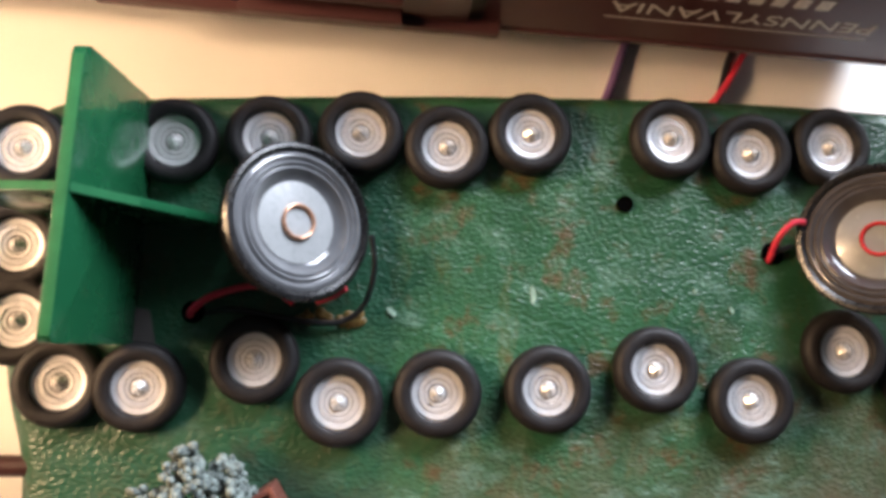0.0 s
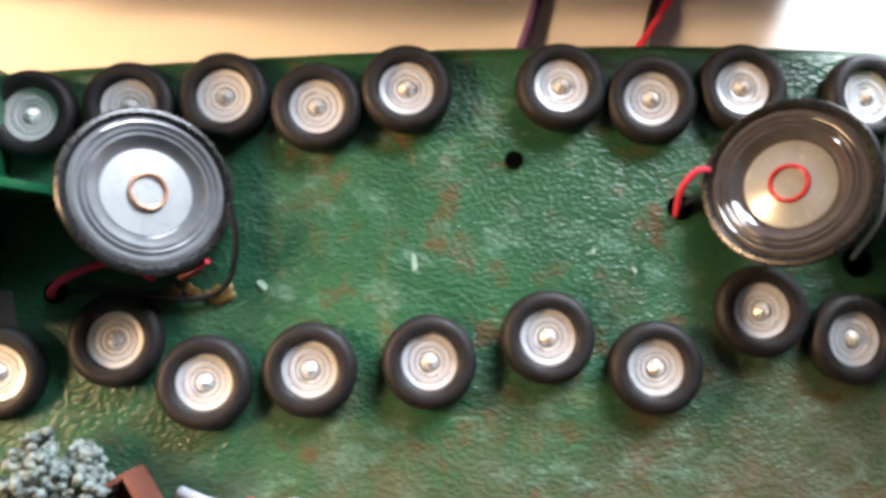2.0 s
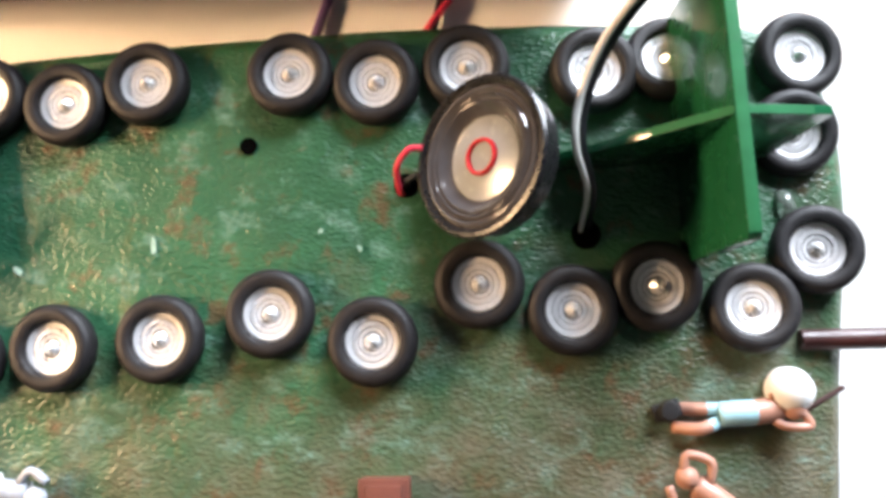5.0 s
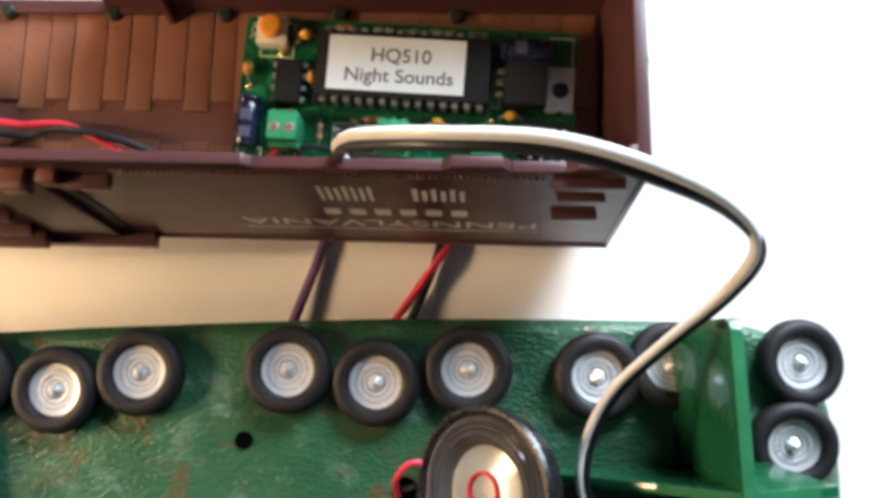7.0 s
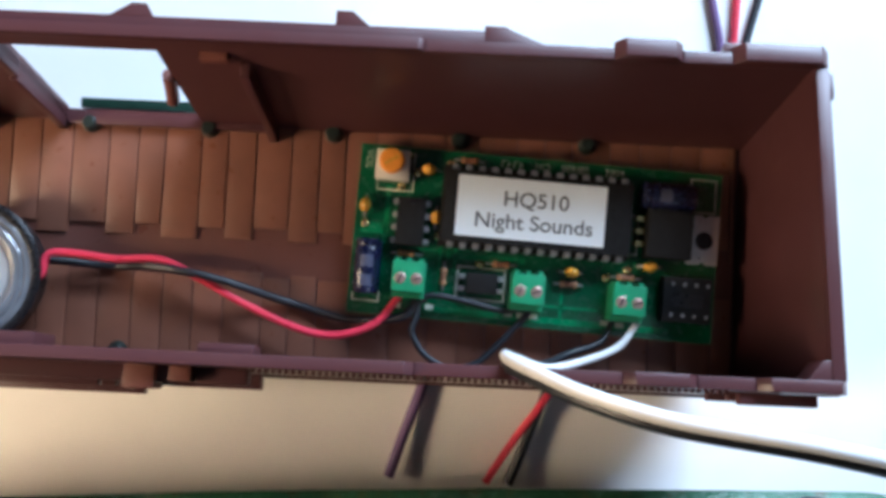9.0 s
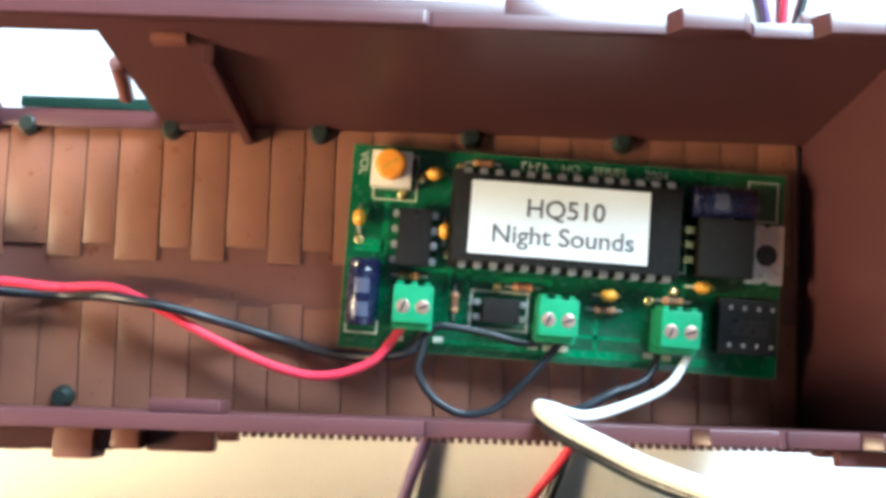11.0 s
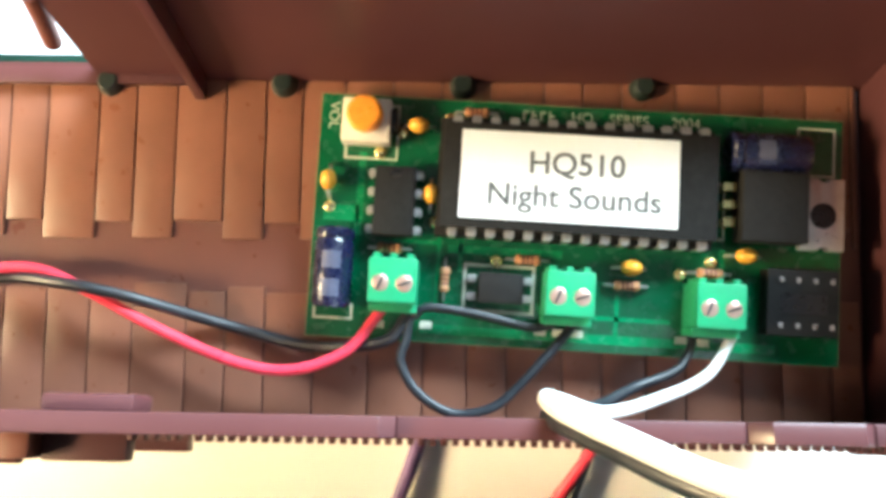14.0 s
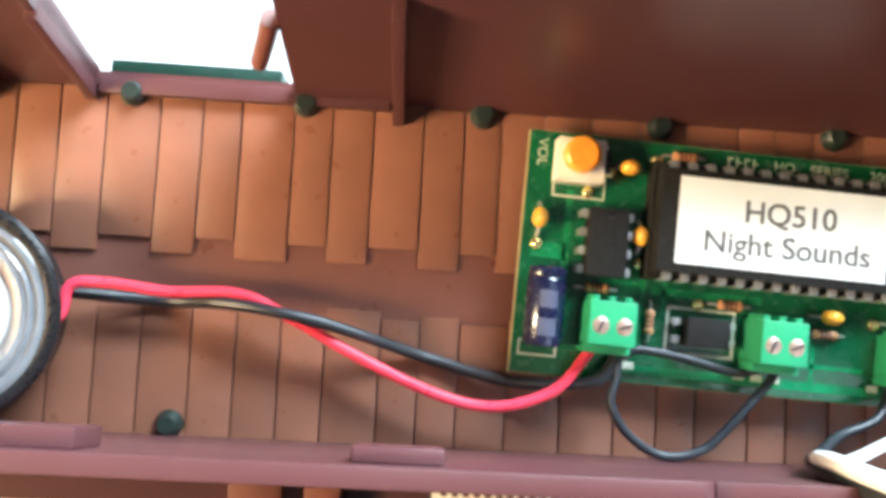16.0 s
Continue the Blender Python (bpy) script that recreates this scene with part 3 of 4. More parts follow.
part("body", block(-0.45, 0.45, -0.4, 0.4, -0.05, 0.35, 0.05), M_BROWNBOX, stool)
part("lid", block(-0.47, 0.47, -0.42, 0.42, 0.35, 0.42, 0.03), M_BROWNBOX, stool)
part("panel", block(-0.33, 0.33, -0.26, 0.3, 0.42, 0.47, 0.03), M_BROWNBOX, stool)
copy_thing(stool, at(4.35, -7.3, crown(4.3) + 0.0, 0, 0, -8))
bundle = thing("white_bundle", at(-4.55, -6.85, crown(-4.5), 0, 0, 20), "white block with a red dot beside grey figure parts", "bundle")
part("block", block(-0.62, 0.25, -0.45, 0.4, -0.03, 0.55, 0.14), M_WHITEPLASTIC, bundle)
part("dot", lathe([(0, 0.03), (0.07, 0.025), (0.09, 0.0)], 14), M_WIRE_RED, bundle, "red dot", at(0.32, 0.42, 0.45))


def limb(bm, points, r):
    tube(points, r, 8, 5, bm)


def figure_reclining(name, m, label, material, spread, cloth=None):
    """A plain toy figure, one mesh."""
    bm = bmesh.new()
    limb(bm, [(0, 0, 0.25), (0.4, 0.02, 0.32), (0.8, 0, 0.35), (1.1, 0, 0.32)], 0.23)
    bmesh.ops.create_icosphere(bm, subdivisions=3, radius=0.21, matrix=Matrix.Translation((-0.22, 0.02, 0.36)))
    limb(bm, [(0.15, 0.2, 0.35), (-0.05, 0.45 * spread, 0.4), (-0.45, 0.35, 0.4), (-0.35, 0.1, 0.38)], 0.085)
    limb(bm, [(0.15, -0.2, 0.35), (-0.05, -0.45 * spread, 0.4), (-0.4, -0.3, 0.4)], 0.085)
    limb(bm, [(1.05, 0.1, 0.3), (1.5, 0.2, 0.45), (1.9, 0.15, 0.15)], 0.12)
    limb(bm, [(1.05, -0.1, 0.3), (1.5, -0.15, 0.3), (2.0, -0.2, 0.12)], 0.12)
    made = tagged(part(name, bm, material, None, "", m, 180), label, "toy figure", "toy figures on the base")
    if cloth:
        made.data.materials.append(cloth)
        for f in made.data.polygons:
            f.material_index = 1 if 0.45 * C < f.center.x < 1.3 * C else 0
    return made


figure_reclining("toy_figure", at(8.55, -6.15, crown(8.5) + 0.02, 0, 0, -35), "flesh-painted plastic toy figure lying on the base", M_FLESH, 1.1)
figure_reclining("toy_figure", at(10.1, -4.75, crown(10) + 0.02, 0, 0, 188), "flesh-painted plastic toy figure in pale blue lying on its back", M_FLESH, 0.7, M_PALEBLUE)
figure_reclining("toy_figure", at(-3.75, -6.75, crown(-4) + 0.02, 0, 0, 172), "grey-painted plastic toy figure near the crate", M_GREYPLASTIC, 1.0)
hat = thing("hard_hat", at(10.3, -4.42, crown(10) + 0.1), "round white plastic hard hat beside a toy figure", "hat")
part("dome", lathe([(0, 0.62), (0.2, 0.58), (0.36, 0.42), (0.42, 0.2), (0.42, 0.0), (0.3, 0.0)], 28), M_WHITEPLASTIC, hat)
shoe = thing("toy_boot", at(8.1, -4.85, crown(8) + 0.02, 0, 0, 20), "small black toy boot on the base", "boot")
part("sole", block(-0.28, 0.25, -0.16, 0.16, 0, 0.14, 0.05), M_BLACKMATT, shoe)
part("upper", lathe([(0.0, 0.36), (0.16, 0.34), (0.2, 0.2), (0.18, 0.12)], 16), M_BLACKMATT, shoe)

stick = thing("thin_stick", at(10.5, -4.85, crown(10.5) + 0.3, 0, 0, 35), "thin red-brown stick beside a toy figure", "stick")
part("shaft", tube([(0, 0, 0), (0.4, 0.02, 0.05), (0.9, 0.0, 0.06)], 0.05, 8, 5), M_ROD, stick)
drop = bmesh.new()
bmesh.ops.create_icosphere(drop, subdivisions=3, radius=1, matrix=Matrix.Translation((0, 0, 0.1)) @ Matrix.Diagonal((0.16, 0.3, 0.12, 1)))
for v in drop.verts:
    v.co += 0.05 * noise.noise_vector(v.co * 5)
tagged(part("glue_drop", drop, M_CLEARGLUE, None, "", at(10.38, -0.95, crown(10.4) + 0.0, 0, 0, 20), 180), "clear dried drop of glue beside a wheel", "glue")

# ---- the upturned boxcar ----
car = thing("boxcar", at(0, 7.3, T, 0, 0, 1.0), "oxide-red model railway boxcar lying upside down with its underframe removed", "boxcar")
XE, XW = 6.98, -17.8         # outer faces of the ends, at the rim
NO, NI, FI, FO = -2.53, -2.34, 2.52, 2.70  # near and far sides at the rim, outer and inner
FL, RIM, EAVE = 1.95, 5.8, 1.75  # inside of the roof, the upturned lower edge, the eaves
D0, D1, DZ0, DZ1 = -7.0, -4.2, 2.08, 5.32  # doorway in the far side
NEAR, FAR, MID = 0.145, 0.15, 0.15  # how far the car's roll leans each side
FARTOP, FARZ = 2.74, 5.05  # inner face and height of the far rim
FN, FF = NI - NEAR * (RIM - FL), FI - FAR * (RIM - FL)  # the inner floor's edges


def cpart(name, bm, material, k, label="", m=None):
    """A part of the car: the sides lean with its roll, and the far side ends lower."""
    for v in bm.verts:
        s, f = (v.co.y - NI) / (FI - NI), (v.co.z - FL) / (RIM - FL)
        low = FN + s * (FF - FN)
        v.co.y = low + f * (NI + s * (FARTOP - NI) - low)
        v.co.z = FL + f * (RIM - FL + s * (FARZ - RIM))
    return part(name, bm, material, car, label, m)


def panel(k, rects, y0, y1):
    bm = bmesh.new()
    for x0, x1, z0, z1 in rects:
        box(bm, x0, x1, y0, y1, z0, z1)
    bmesh.ops.remove_doubles(bm, verts=bm.verts[:], dist=0.001)
    return bm


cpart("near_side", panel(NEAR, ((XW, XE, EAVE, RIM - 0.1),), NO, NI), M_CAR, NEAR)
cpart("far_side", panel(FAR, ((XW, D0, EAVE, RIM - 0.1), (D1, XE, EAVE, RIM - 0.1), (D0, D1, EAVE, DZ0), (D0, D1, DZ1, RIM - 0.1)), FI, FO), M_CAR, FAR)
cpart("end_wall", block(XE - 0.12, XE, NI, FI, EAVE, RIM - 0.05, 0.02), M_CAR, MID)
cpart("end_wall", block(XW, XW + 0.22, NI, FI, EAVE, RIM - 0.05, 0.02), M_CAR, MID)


def roof():
    lo, hi = NO - NEAR * 4.05 - 0.06, FO - FAR * 4.05 + 0.1
    mid = (lo + hi) / 2
    poly = [(lo, EAVE), (lo, EAVE - 0.14), (lo + 0.3, 1.2), (lo + 1.2, 0.45), (mid, 0.02), (hi - 1.2, 0.45), (hi - 0.3, 1.2), (hi, EAVE - 0.14), (hi, EAVE)]
    turn = Matrix(((0, 0, 1, 0), (1, 0, 0, 0), (0, 1, 0, 0), (0, 0, 0, 1)))
    return prism(poly, XW - 0.1, XE + 0.06, 0.02, None, turn)


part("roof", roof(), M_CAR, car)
part("inner_floor", block(XW + 0.2, XE - 0.2, FN - 0.02, FF + 0.02, EAVE + 0.004, FL - 0.05), M_CARFLOOR, car)

# boards of the inner floor: two rows of uneven length, a plain strip between
rnd = random.Random(11)
FAR_JOINTS = (-8.1, -7.5, -6.85, -6.1, -5.5, -4.95, -4.2, -3.65, -3.06, -2.34, -1.75, -1.22, -0.6, 0.1)
for row, y_wall, y_end in ((0, FF, -0.25), (1, FN, -1.1)):
    x, joints = XW + 0.24, list(FAR_JOINTS) if row == 0 else []
    k = 0
    while x < XE - 0.3:
        ahead = [j for j in joints if j > x + 0.3]
        w = rnd.choice((0.56, 0.62, 0.70, 0.78))
        if ahead and ahead[0] - x < 1.1:
            w = ahead[0] - x
        w = min(w, XE - 0.24 - x)
        k += 1
        e = y_end + (0.10 if k % 2 else -0.12) * (1 if row == 0 else -0.4) + rnd.uniform(-0.03, 0.03)
        part("board", block(x + 0.014, x + w - 0.014, min(e, y_wall), max(e, y_wall), FL - 0.06, FL, 0.008), M_CARPLANK, car)
        x += w

# sill of the doorway, jambs, the inside ribs and the pegs
part("door_sill", block(D0 + 0.05, D1 + 1.35, FF - 0.1, FF + 0.14, FL, FL + 0.13, 0.02), M_CAR, car)
cpart("jamb", block(D0 - 0.16, D0, FI - 0.2, FO + 0.1, FL, 4.3, 0.02), M_CAR, FAR)
cpart("jamb", block(D0 - 0.16, D0, FI - 0.12, FO + 0.1, 4.3, 5.4, 0.02), M_CAR, FAR)
cpart("rib", block(-2.80, -2.64, FI - 0.30, FI, FL, RIM - 0.75, 0.02), M_CAR, FAR)
cpart("rib", block(-8.75, -8.5, FI - 0.34, FI, FL, RIM - 0.75, 0.02), M_CAR, FAR)
part("door_latch", tube([(-4.65, 2.29, 2.5), (-4.47, 2.38, 3.1), (-4.29, 2.47, 3.75)], 0.13, 12, 4), M_BROWNBOX, car, "reddish latch bar in the doorway")
cpart("step", block(-3.45, -2.95, FI - 0.12, FI, RIM - 0.62, RIM - 0.42, 0.02), M_BROWNBOX, FAR)
cpart("tab", block(-2.9, -2.0, NI, NI + 0.16, RIM - 0.7, RIM - 0.2, 0.05), M_CAR, NEAR)
cpart("tab", block(-7.4, -5.45, NI, NI + 0.2, RIM - 0.9, RIM - 0.2, 0.03), M_CAR, NEAR)
PEG = [(0, 0.16), (0.12, 0.16), (0.17, 0.1), (0.2, 0.0), (0.2, -0.05)]
for x in (-9.0, -6.5, -4.05, -1.5, 1.1, 3.7):
    part("peg", lathe(PEG, 16), M_PEG, car, "dark peg stub", at(x, FF - 0.06, FL))
part("peg", lathe(PEG, 16), M_PEG, car, "dark peg stub", at(-5.65, FN + 0.16, FL))

# the rim: a rounded edge with raised and set-back stretches
def rim_run(x0, x1, y0, y1, up):
    """A stretch of the rim with sloping ends, standing up above the rest."""
    turn = Matrix(((1, 0, 0, 0), (0, 0, 1, 0), (0, 1, 0, 0), (0, 0, 0, 1)))
    c = min(0.16, up)
    poly = [(x0, RIM - 0.1), (x1, RIM - 0.1), (x1, RIM), (x1 - c, RIM + up), (x0 + c, RIM + up), (x0, RIM)]
    return prism(poly, y0, y1, 0.02, None, turn)


for y0, y1, far in ((NO, NI, 0), (FI - 0.02, FO, 1)):
    for x0, x1, up in ((XW, 0.5 - 0.1 * far, 0.14 - 0.06 * far), (0.5 - 0.1 * far, 3.68 - 0.12 * far, 0.01), (3.68 - 0.12 * far, 4.82 - 0.12 * far, 0.19), (4.82 - 0.12 * far, 5.72 - 0.2 * far, 0.01), (5.72 - 0.2 * far, 7.1, 0.19)):
        cpart("rim", rim_run(x0, x1, y0, y1 + (0.1 * far if up > 0.15 else 0), up), M_CAR, FAR if far else NEAR)
cpart("rim", block(XE - 0.11, XE + 0.12, NI, FI - 0.02, RIM - 0.1, RIM + 0.04, 0.03), M_CAR, MID)
cpart("corner", prism([(6.5, NI), (6.76, NI + 0.3), (7.02, NI + 0.3), (7.02, NI - 0.05), (6.5, NI - 0.05)], RIM - 0.5, RIM + 0.02, 0.03), M_CAR, NEAR)
for x0, x1, y, w, z in ((-16.0, 1.75, FO, 0.32, RIM - 0.5), (5.4, 6.8, FO, 0.2, RIM - 0.3), (6.9, 7.1, FI - 0.1, 0.35, RIM - 0.5)):
    cpart("flange", block(x0, x1, y, y + w, z, z + 0.25, 0.03), M_CAR, FAR)
for outline in ([(-5.02, 0.3), (-4.63, 0.54), (-4.38, 0.54), (-4.25, 0.3)], [(-1.14, 0.3), (-1.14, 0.56), (-0.85, 0.56), (-0.54, 0.3)], [(1.4, 0.0), (1.4, 0.4), (1.78, 0.4), (1.86, 0.3), (2.55, 0.08), (2.55, 0.0)]):
    cpart("lug", prism([(x, FO + y) for x, y in reversed(outline)], RIM - 0.5, RIM - 0.24, 0.03), M_CAR, FAR)
cpart("corner_knob", block(XE + 0.02, XE + 0.22, FI - 0.5, FI - 0.06, RIM - 0.4, RIM - 0.04, 0.06), M_CAR, MID)
for k, (y, z) in enumerate(((1.5, 5.2), (1.2, 4.6), (0.9, 4.2), (0.0, 5.0))):
    cpart("grab_iron", tube([(XE, y, z), (XE + 0.24, y, z), (XE + 0.26, y - 0.25, z), (XE, y - 0.25, z)], 0.035, 6), M_CAR, MID)

# near side: closed sliding door with its guides, the rivet strip and the ladder
cpart("sliding_door", block(-8.6, -3.45, NO - 0.16, NO, EAVE + 0.25, RIM - 0.45, 0.03), M_CAR, NEAR)
for z, w in ((2.15, 0.34), (2.75, 0.26), (3.5, 0.2), (4.2, 0.2)):
    cpart("door_rib", block(-8.4, -4.9, NO - 0.16 - w, NO - 0.16, z, z + 0.2, 0.04), M_CAR, NEAR)
# a thin black strip stands in for the shaded gap here
cpart("door_gap", block(-3.42, -3.12, NO - 0.03, NO, EAVE + 0.1, RIM - 0.4, 0.01), M_BLACKMATT, NEAR, "black strip for the shaded gap beside the door")
cpart("door_track", block(-11.5, -2.7, NO - 0.32, NO, EAVE - 0.02, EAVE + 0.22, 0.03), M_CAR, NEAR)
cpart("door_track", block(-11.5, -3.3, NO - 0.26, NO, RIM - 0.5, RIM - 0.32, 0.03), M_CAR, NEAR)
# the first two guides take a lighter brown for warm light on them
cpart("door_guide", block(-4.0, -3.5, NO - 0.36, NO, RIM - 0.62, RIM - 0.2, 0.05), M_BROWNBOX, NEAR)
cpart("door_guide", block(-3.3, -2.95, NO - 0.24, NO, RIM - 0.55, RIM - 0.2, 0.05), M_BROWNBOX, NEAR)
cpart("door_guide", block(-2.95, -2.1, NO - 0.26, NO, RIM - 0.6, RIM - 0.4, 0.05), M_CAR, NEAR)
rivet = block(-0.03, 0.03, -0.07, 0.0, -0.05, 0.05, 0.01)
rivets = mesh_of("rivet", rivet, M_CAR)
for k in range(71):
    x = -2.0 + 0.105 * k
    same("rivet", rivets, car, at(x, NO - NEAR * 0.22, RIM - 0.22))
for z in (3.75, 4.75):
    cpart("ladder_step", block(5.65, 6.5, NO - 0.14, NO, z - 0.1, z + 0.12, 0.03), M_CAR, NEAR)
cpart("corner_post", block(XE - 0.05, XE + 0.08, NO - 0.02, NO + 0.5, EAVE, RIM - 0.12, 0.02), M_CAR, NEAR)
cpart("ladder_foot", block(5.5, 6.7, NO - 0.2, NO - 0.02, RIM - 0.3, RIM - 0.1, 0.03), M_CAR, NEAR)


# lettering on the near side, upside down with the car
def on_side(x, z):
    y = NO - 0.012 + NEAR * (z - RIM)
    return Matrix.Translation((x * C, y * C, z * C)) @ Matrix.Rotation(radians(180), 4, "Y") @ Matrix.Rotation(radians(90) + math.atan(NEAR), 4, "X")


words("lettering", "PENNSYLVANIA", 0.52, M_LETTER, car, on_side(2.5, 2.95), stretch=1.62)
for x0, x1, z0, z1 in [(-0.5, 5.5, 2.52, 2.55)] + [(1.32 + 0.49 * k, 1.62 + 0.49 * k, 3.44, 3.76) for k in range(6)] + \
        [(1.4 + 0.15 * k, 1.47 + 0.15 * k, 4.25, 4.95 - 0.04 * (k % 3)) for k in range(7)] + [(3.1 + 0.17 * k, 3.19 + 0.17 * k, 4.3, 4.9 - 0.1 * (k % 2)) for k in range(6)]:
    cpart("lettering_bar", block(x0, x1, NO - 0.008, NO - 0.001, z0, z1), M_LETTER, NEAR)

strip = thing("green_strip", at(-6.05, 9.72, T, 0, 0, 1.0), "dark green strip on the table behind the car", "strip")
part("bar", block(-1.25, 1.4, -0.1, 0.12, 0, 0.95, 0.03), M_DARKGREEN, strip)

loudspeaker("loudspeaker", facing(-8.35, 5.85, FL + T + 0.78, 0, 0), "small round loudspeaker lying inside the boxcar", M_REDCOIL, "red coil ring", M_CONEPALE)

# ---- circuit board ----
PZ = 2.26
board = thing("circuit_board", at(-0.883, 8.915, PZ, 0, 0, -1.6), "green printed circuit board with chips and screw terminals inside the boxcar", "circuit board")
# board coordinates: u to the right, v towards the viewer, from one corner
part("laminate", block(0, 7.2, -3.36, 0, -0.16, 0, 0.01), M_PCB, board)
part("laminate_edge", block(-0.012, 7.212, -3.372, 0.012, -0.15, -0.015), M_PCBEDGE, board, "tan cut edge")
for u, v in ((0.5, 0.4), (6.5, 0.4), (0.5, 2.8), (6.5, 2.8)):
    part("standoff", block(u, u + 0.4, -v - 0.4, -v, FL + T - PZ, -0.16), M_BLACKMATT, board)
for u0, v0, u1, v1, w in ((1.6, 3.17, 6.3, 3.2, 0.05), (0.2, 1.62, 0.55, 1.7, 0.07), (1.15, 2.0, 1.7, 2.0, 0.03), (1.9, 2.05, 3.4, 2.1, 0.03), (2.05, 1.95, 2.05, 2.35, 0.03), (3.9, 2.9, 4.9, 2.9, 0.03), (0.62, 0.85, 0.62, 1.9, 0.05), (4.2, 2.6, 4.2, 3.1, 0.03), (5.6, 1.9, 5.6, 2.2, 0.04), (1.75, 1.0, 1.75, 2.9, 0.03)):
    part("trace", block(min(u0, u1) - w, max(u0, u1) + w, -max(v0, v1) - w, -min(v0, v1) + w, 0, 0.004), M_TRACE, board)


def silk(u0, u1, v0, v1):
    part("board_print", block(u0, u1, -v1, -v0, 0.004, 0.007), M_SILK, board)


def silk_frame(u0, u1, v0, v1, w=0.03):
    bm = bmesh.new()
    for a, b, c, d in ((u0, u1, v0, v0 + w), (u0, u1, v1 - w, v1), (u0, u0 + w, v0 + w, v1 - w), (u1 - w, u1, v0 + w, v1 - w)):
        box(bm, a, b, -d, -c, 0.004, 0.007)
    part("board_print", bm, M_SILK, board)


for k in range(4):
    silk(2.80 + 0.12 * k, 2.83 + 0.12 * k, 0.09, 0.23)
    silk(2.83 + 0.12 * k, 2.88 + 0.12 * k, 0.09 + 0.05 * (k % 2), 0.12 + 0.05 * (k % 2))
for text, u in (("HQ", 3.62), ("SERIES", 4.27), ("2004", 5.05)):
    words("board_print", text, 0.2, M_SILK, board, at(u, -0.16, 0.006))
words("board_print", "VOL", 0.2, M_SILK, board, at(0.18, -0.30, 0.006, 0, 0, -90))
silk_frame(0.36, 1.1, 0.12, 0.9)
silk_frame(0.08, 0.62, 2.9, 3.12)
silk_frame(2.1, 3.08, 2.25, 2.92, 0.045)
silk_frame(5.42, 5.62, 0.95, 1.75)
silk_frame(6.58, 7.1, 0.12, 0.8)
for u, v in ((1.55, 3.08), (3.1, 3.08), (3.35, 3.08), (3.6, 3.08), (5.0, 3.08), (5.3, 3.1), (0.9, 3.1)):
    silk(u, u + 0.16, v, v + 0.1)


def dip(name, u, v, pins, pitch, across, length, high, label, flat=False):
    """A dual in-line chip: body and two rows of bent legs; (u, v) is the middle."""
    d = part(name, block(u - length / 2, u + length / 2, -v - across / 2 + 0.06, -v + across / 2 - 0.06, 0.08, high, 0.02), M_CHIP, board, label)
    leg = bmesh.new()
    box(leg, -0.065, 0.065, -0.03, 0.07, high * 0.5 + 0.04, high * 0.5 + 0.07, 0.008)
    box(leg, -0.05, 0.05, -0.05, -0.02, 0.0, high * 0.5 + 0.06, 0.006)
    me = mesh_of("leg", leg, M_STEEL)
    for k in range(pins):
        x = u + (k - (pins - 1) / 2) * pitch
        same("leg", me, d, at(x, -v - across / 2, 0))
        same("leg", me, d, at(x, -v + across / 2, 0, 0, 0, 180))
    return d


socket = part("chip_socket", block(1.68, 5.36, -1.92, -0.32, 0.0, 0.30, 0.02), M_CHIP, board, "long black chip socket")
big = dip("sound_chip", 3.55, 1.12, 14, 0.252, 1.52, 3.62, 0.52, "long black chip with a paper label")
for o in big.children:
    o.location.z += 0.12 * C
part("paper_label", block(1.98, 4.84, -1.69, -0.52, 0.52, 0.527), M_PAPER, big, "white paper label with grey print")
words("print", "HQ510", 0.41, M_INK, big, at(3.5, -0.93, 0.53), stretch=1.02, bold=0.012)
words("print", "Night Sounds", 0.405, M_INK, big, at(3.48, -1.37, 0.53), stretch=1.04, bold=0.012)


def dip_upright(u, v, label):
    """An eight-leg chip turned so that its legs point left and right."""
    d = part("small_chip", block(u - 0.27, u + 0.27, -v - 0.46, -v + 0.46, 0.08, 0.36, 0.02), M_CHIP, board, label)
    leg = bmesh.new()
    box(leg, -0.03, 0.07, -0.06, 0.06, 0.2, 0.23, 0.008)
    box(leg, -0.05, -0.02, -0.045, 0.045, 0.0, 0.22, 0.006)
    me = mesh_of("leg", leg, M_STEEL)
    for k in range(4):
        y = -v + (k - 1.5) * 0.252
        same("leg", me, d, at(u - 0.32, y, 0))
        same("leg", me, d, at(u + 0.32, y, 0, 0, 0, 180))
    part("notch", lathe([(0, 0.004), (0.07, 0.004), (0.07, 0)], 14), M_BLACK, d, "", at(u, -v + 0.38, 0.36))
    return d


dip_upright(1.12, 1.5, "small black chip with bright legs")
part("opto_chip", block(2.31, 2.90, -2.78, -2.38, 0.06, 0.30, 0.02), M_CHIP, board, "small flat black chip")
for u in (2.22, 2.98):
    for v in (2.46, 2.7):
        part("chip_leg", block(u - 0.06, u + 0.06, -v - 0.05, -v + 0.05, 0.0, 0.14, 0.01), M_STEEL, board)

trimmer = part("trimmer", block(0.34, 1.0, -0.72, -0.12, 0.0, 0.34, 0.03), M_CREAM, board, "cream trimmer with orange dial")
part("dial", lathe([(0, 0.50), (0.2, 0.50), (0.245, 0.46), (0.25, 0.34)], 24), M_ORANGE, trimmer, "round orange dial", at(0.66, -0.36, 0))
part("slot", block(-0.16, 0.16, -0.03, 0.03, 0.495, 0.508), M_YELLOW, trimmer, "", at(0.66, -0.36, 0, 0, 0, 35))
part("corner_block", block(0.96, 1.08, -0.55, -0.25, 0.0, 0.3, 0.02), M_BLACK, board)


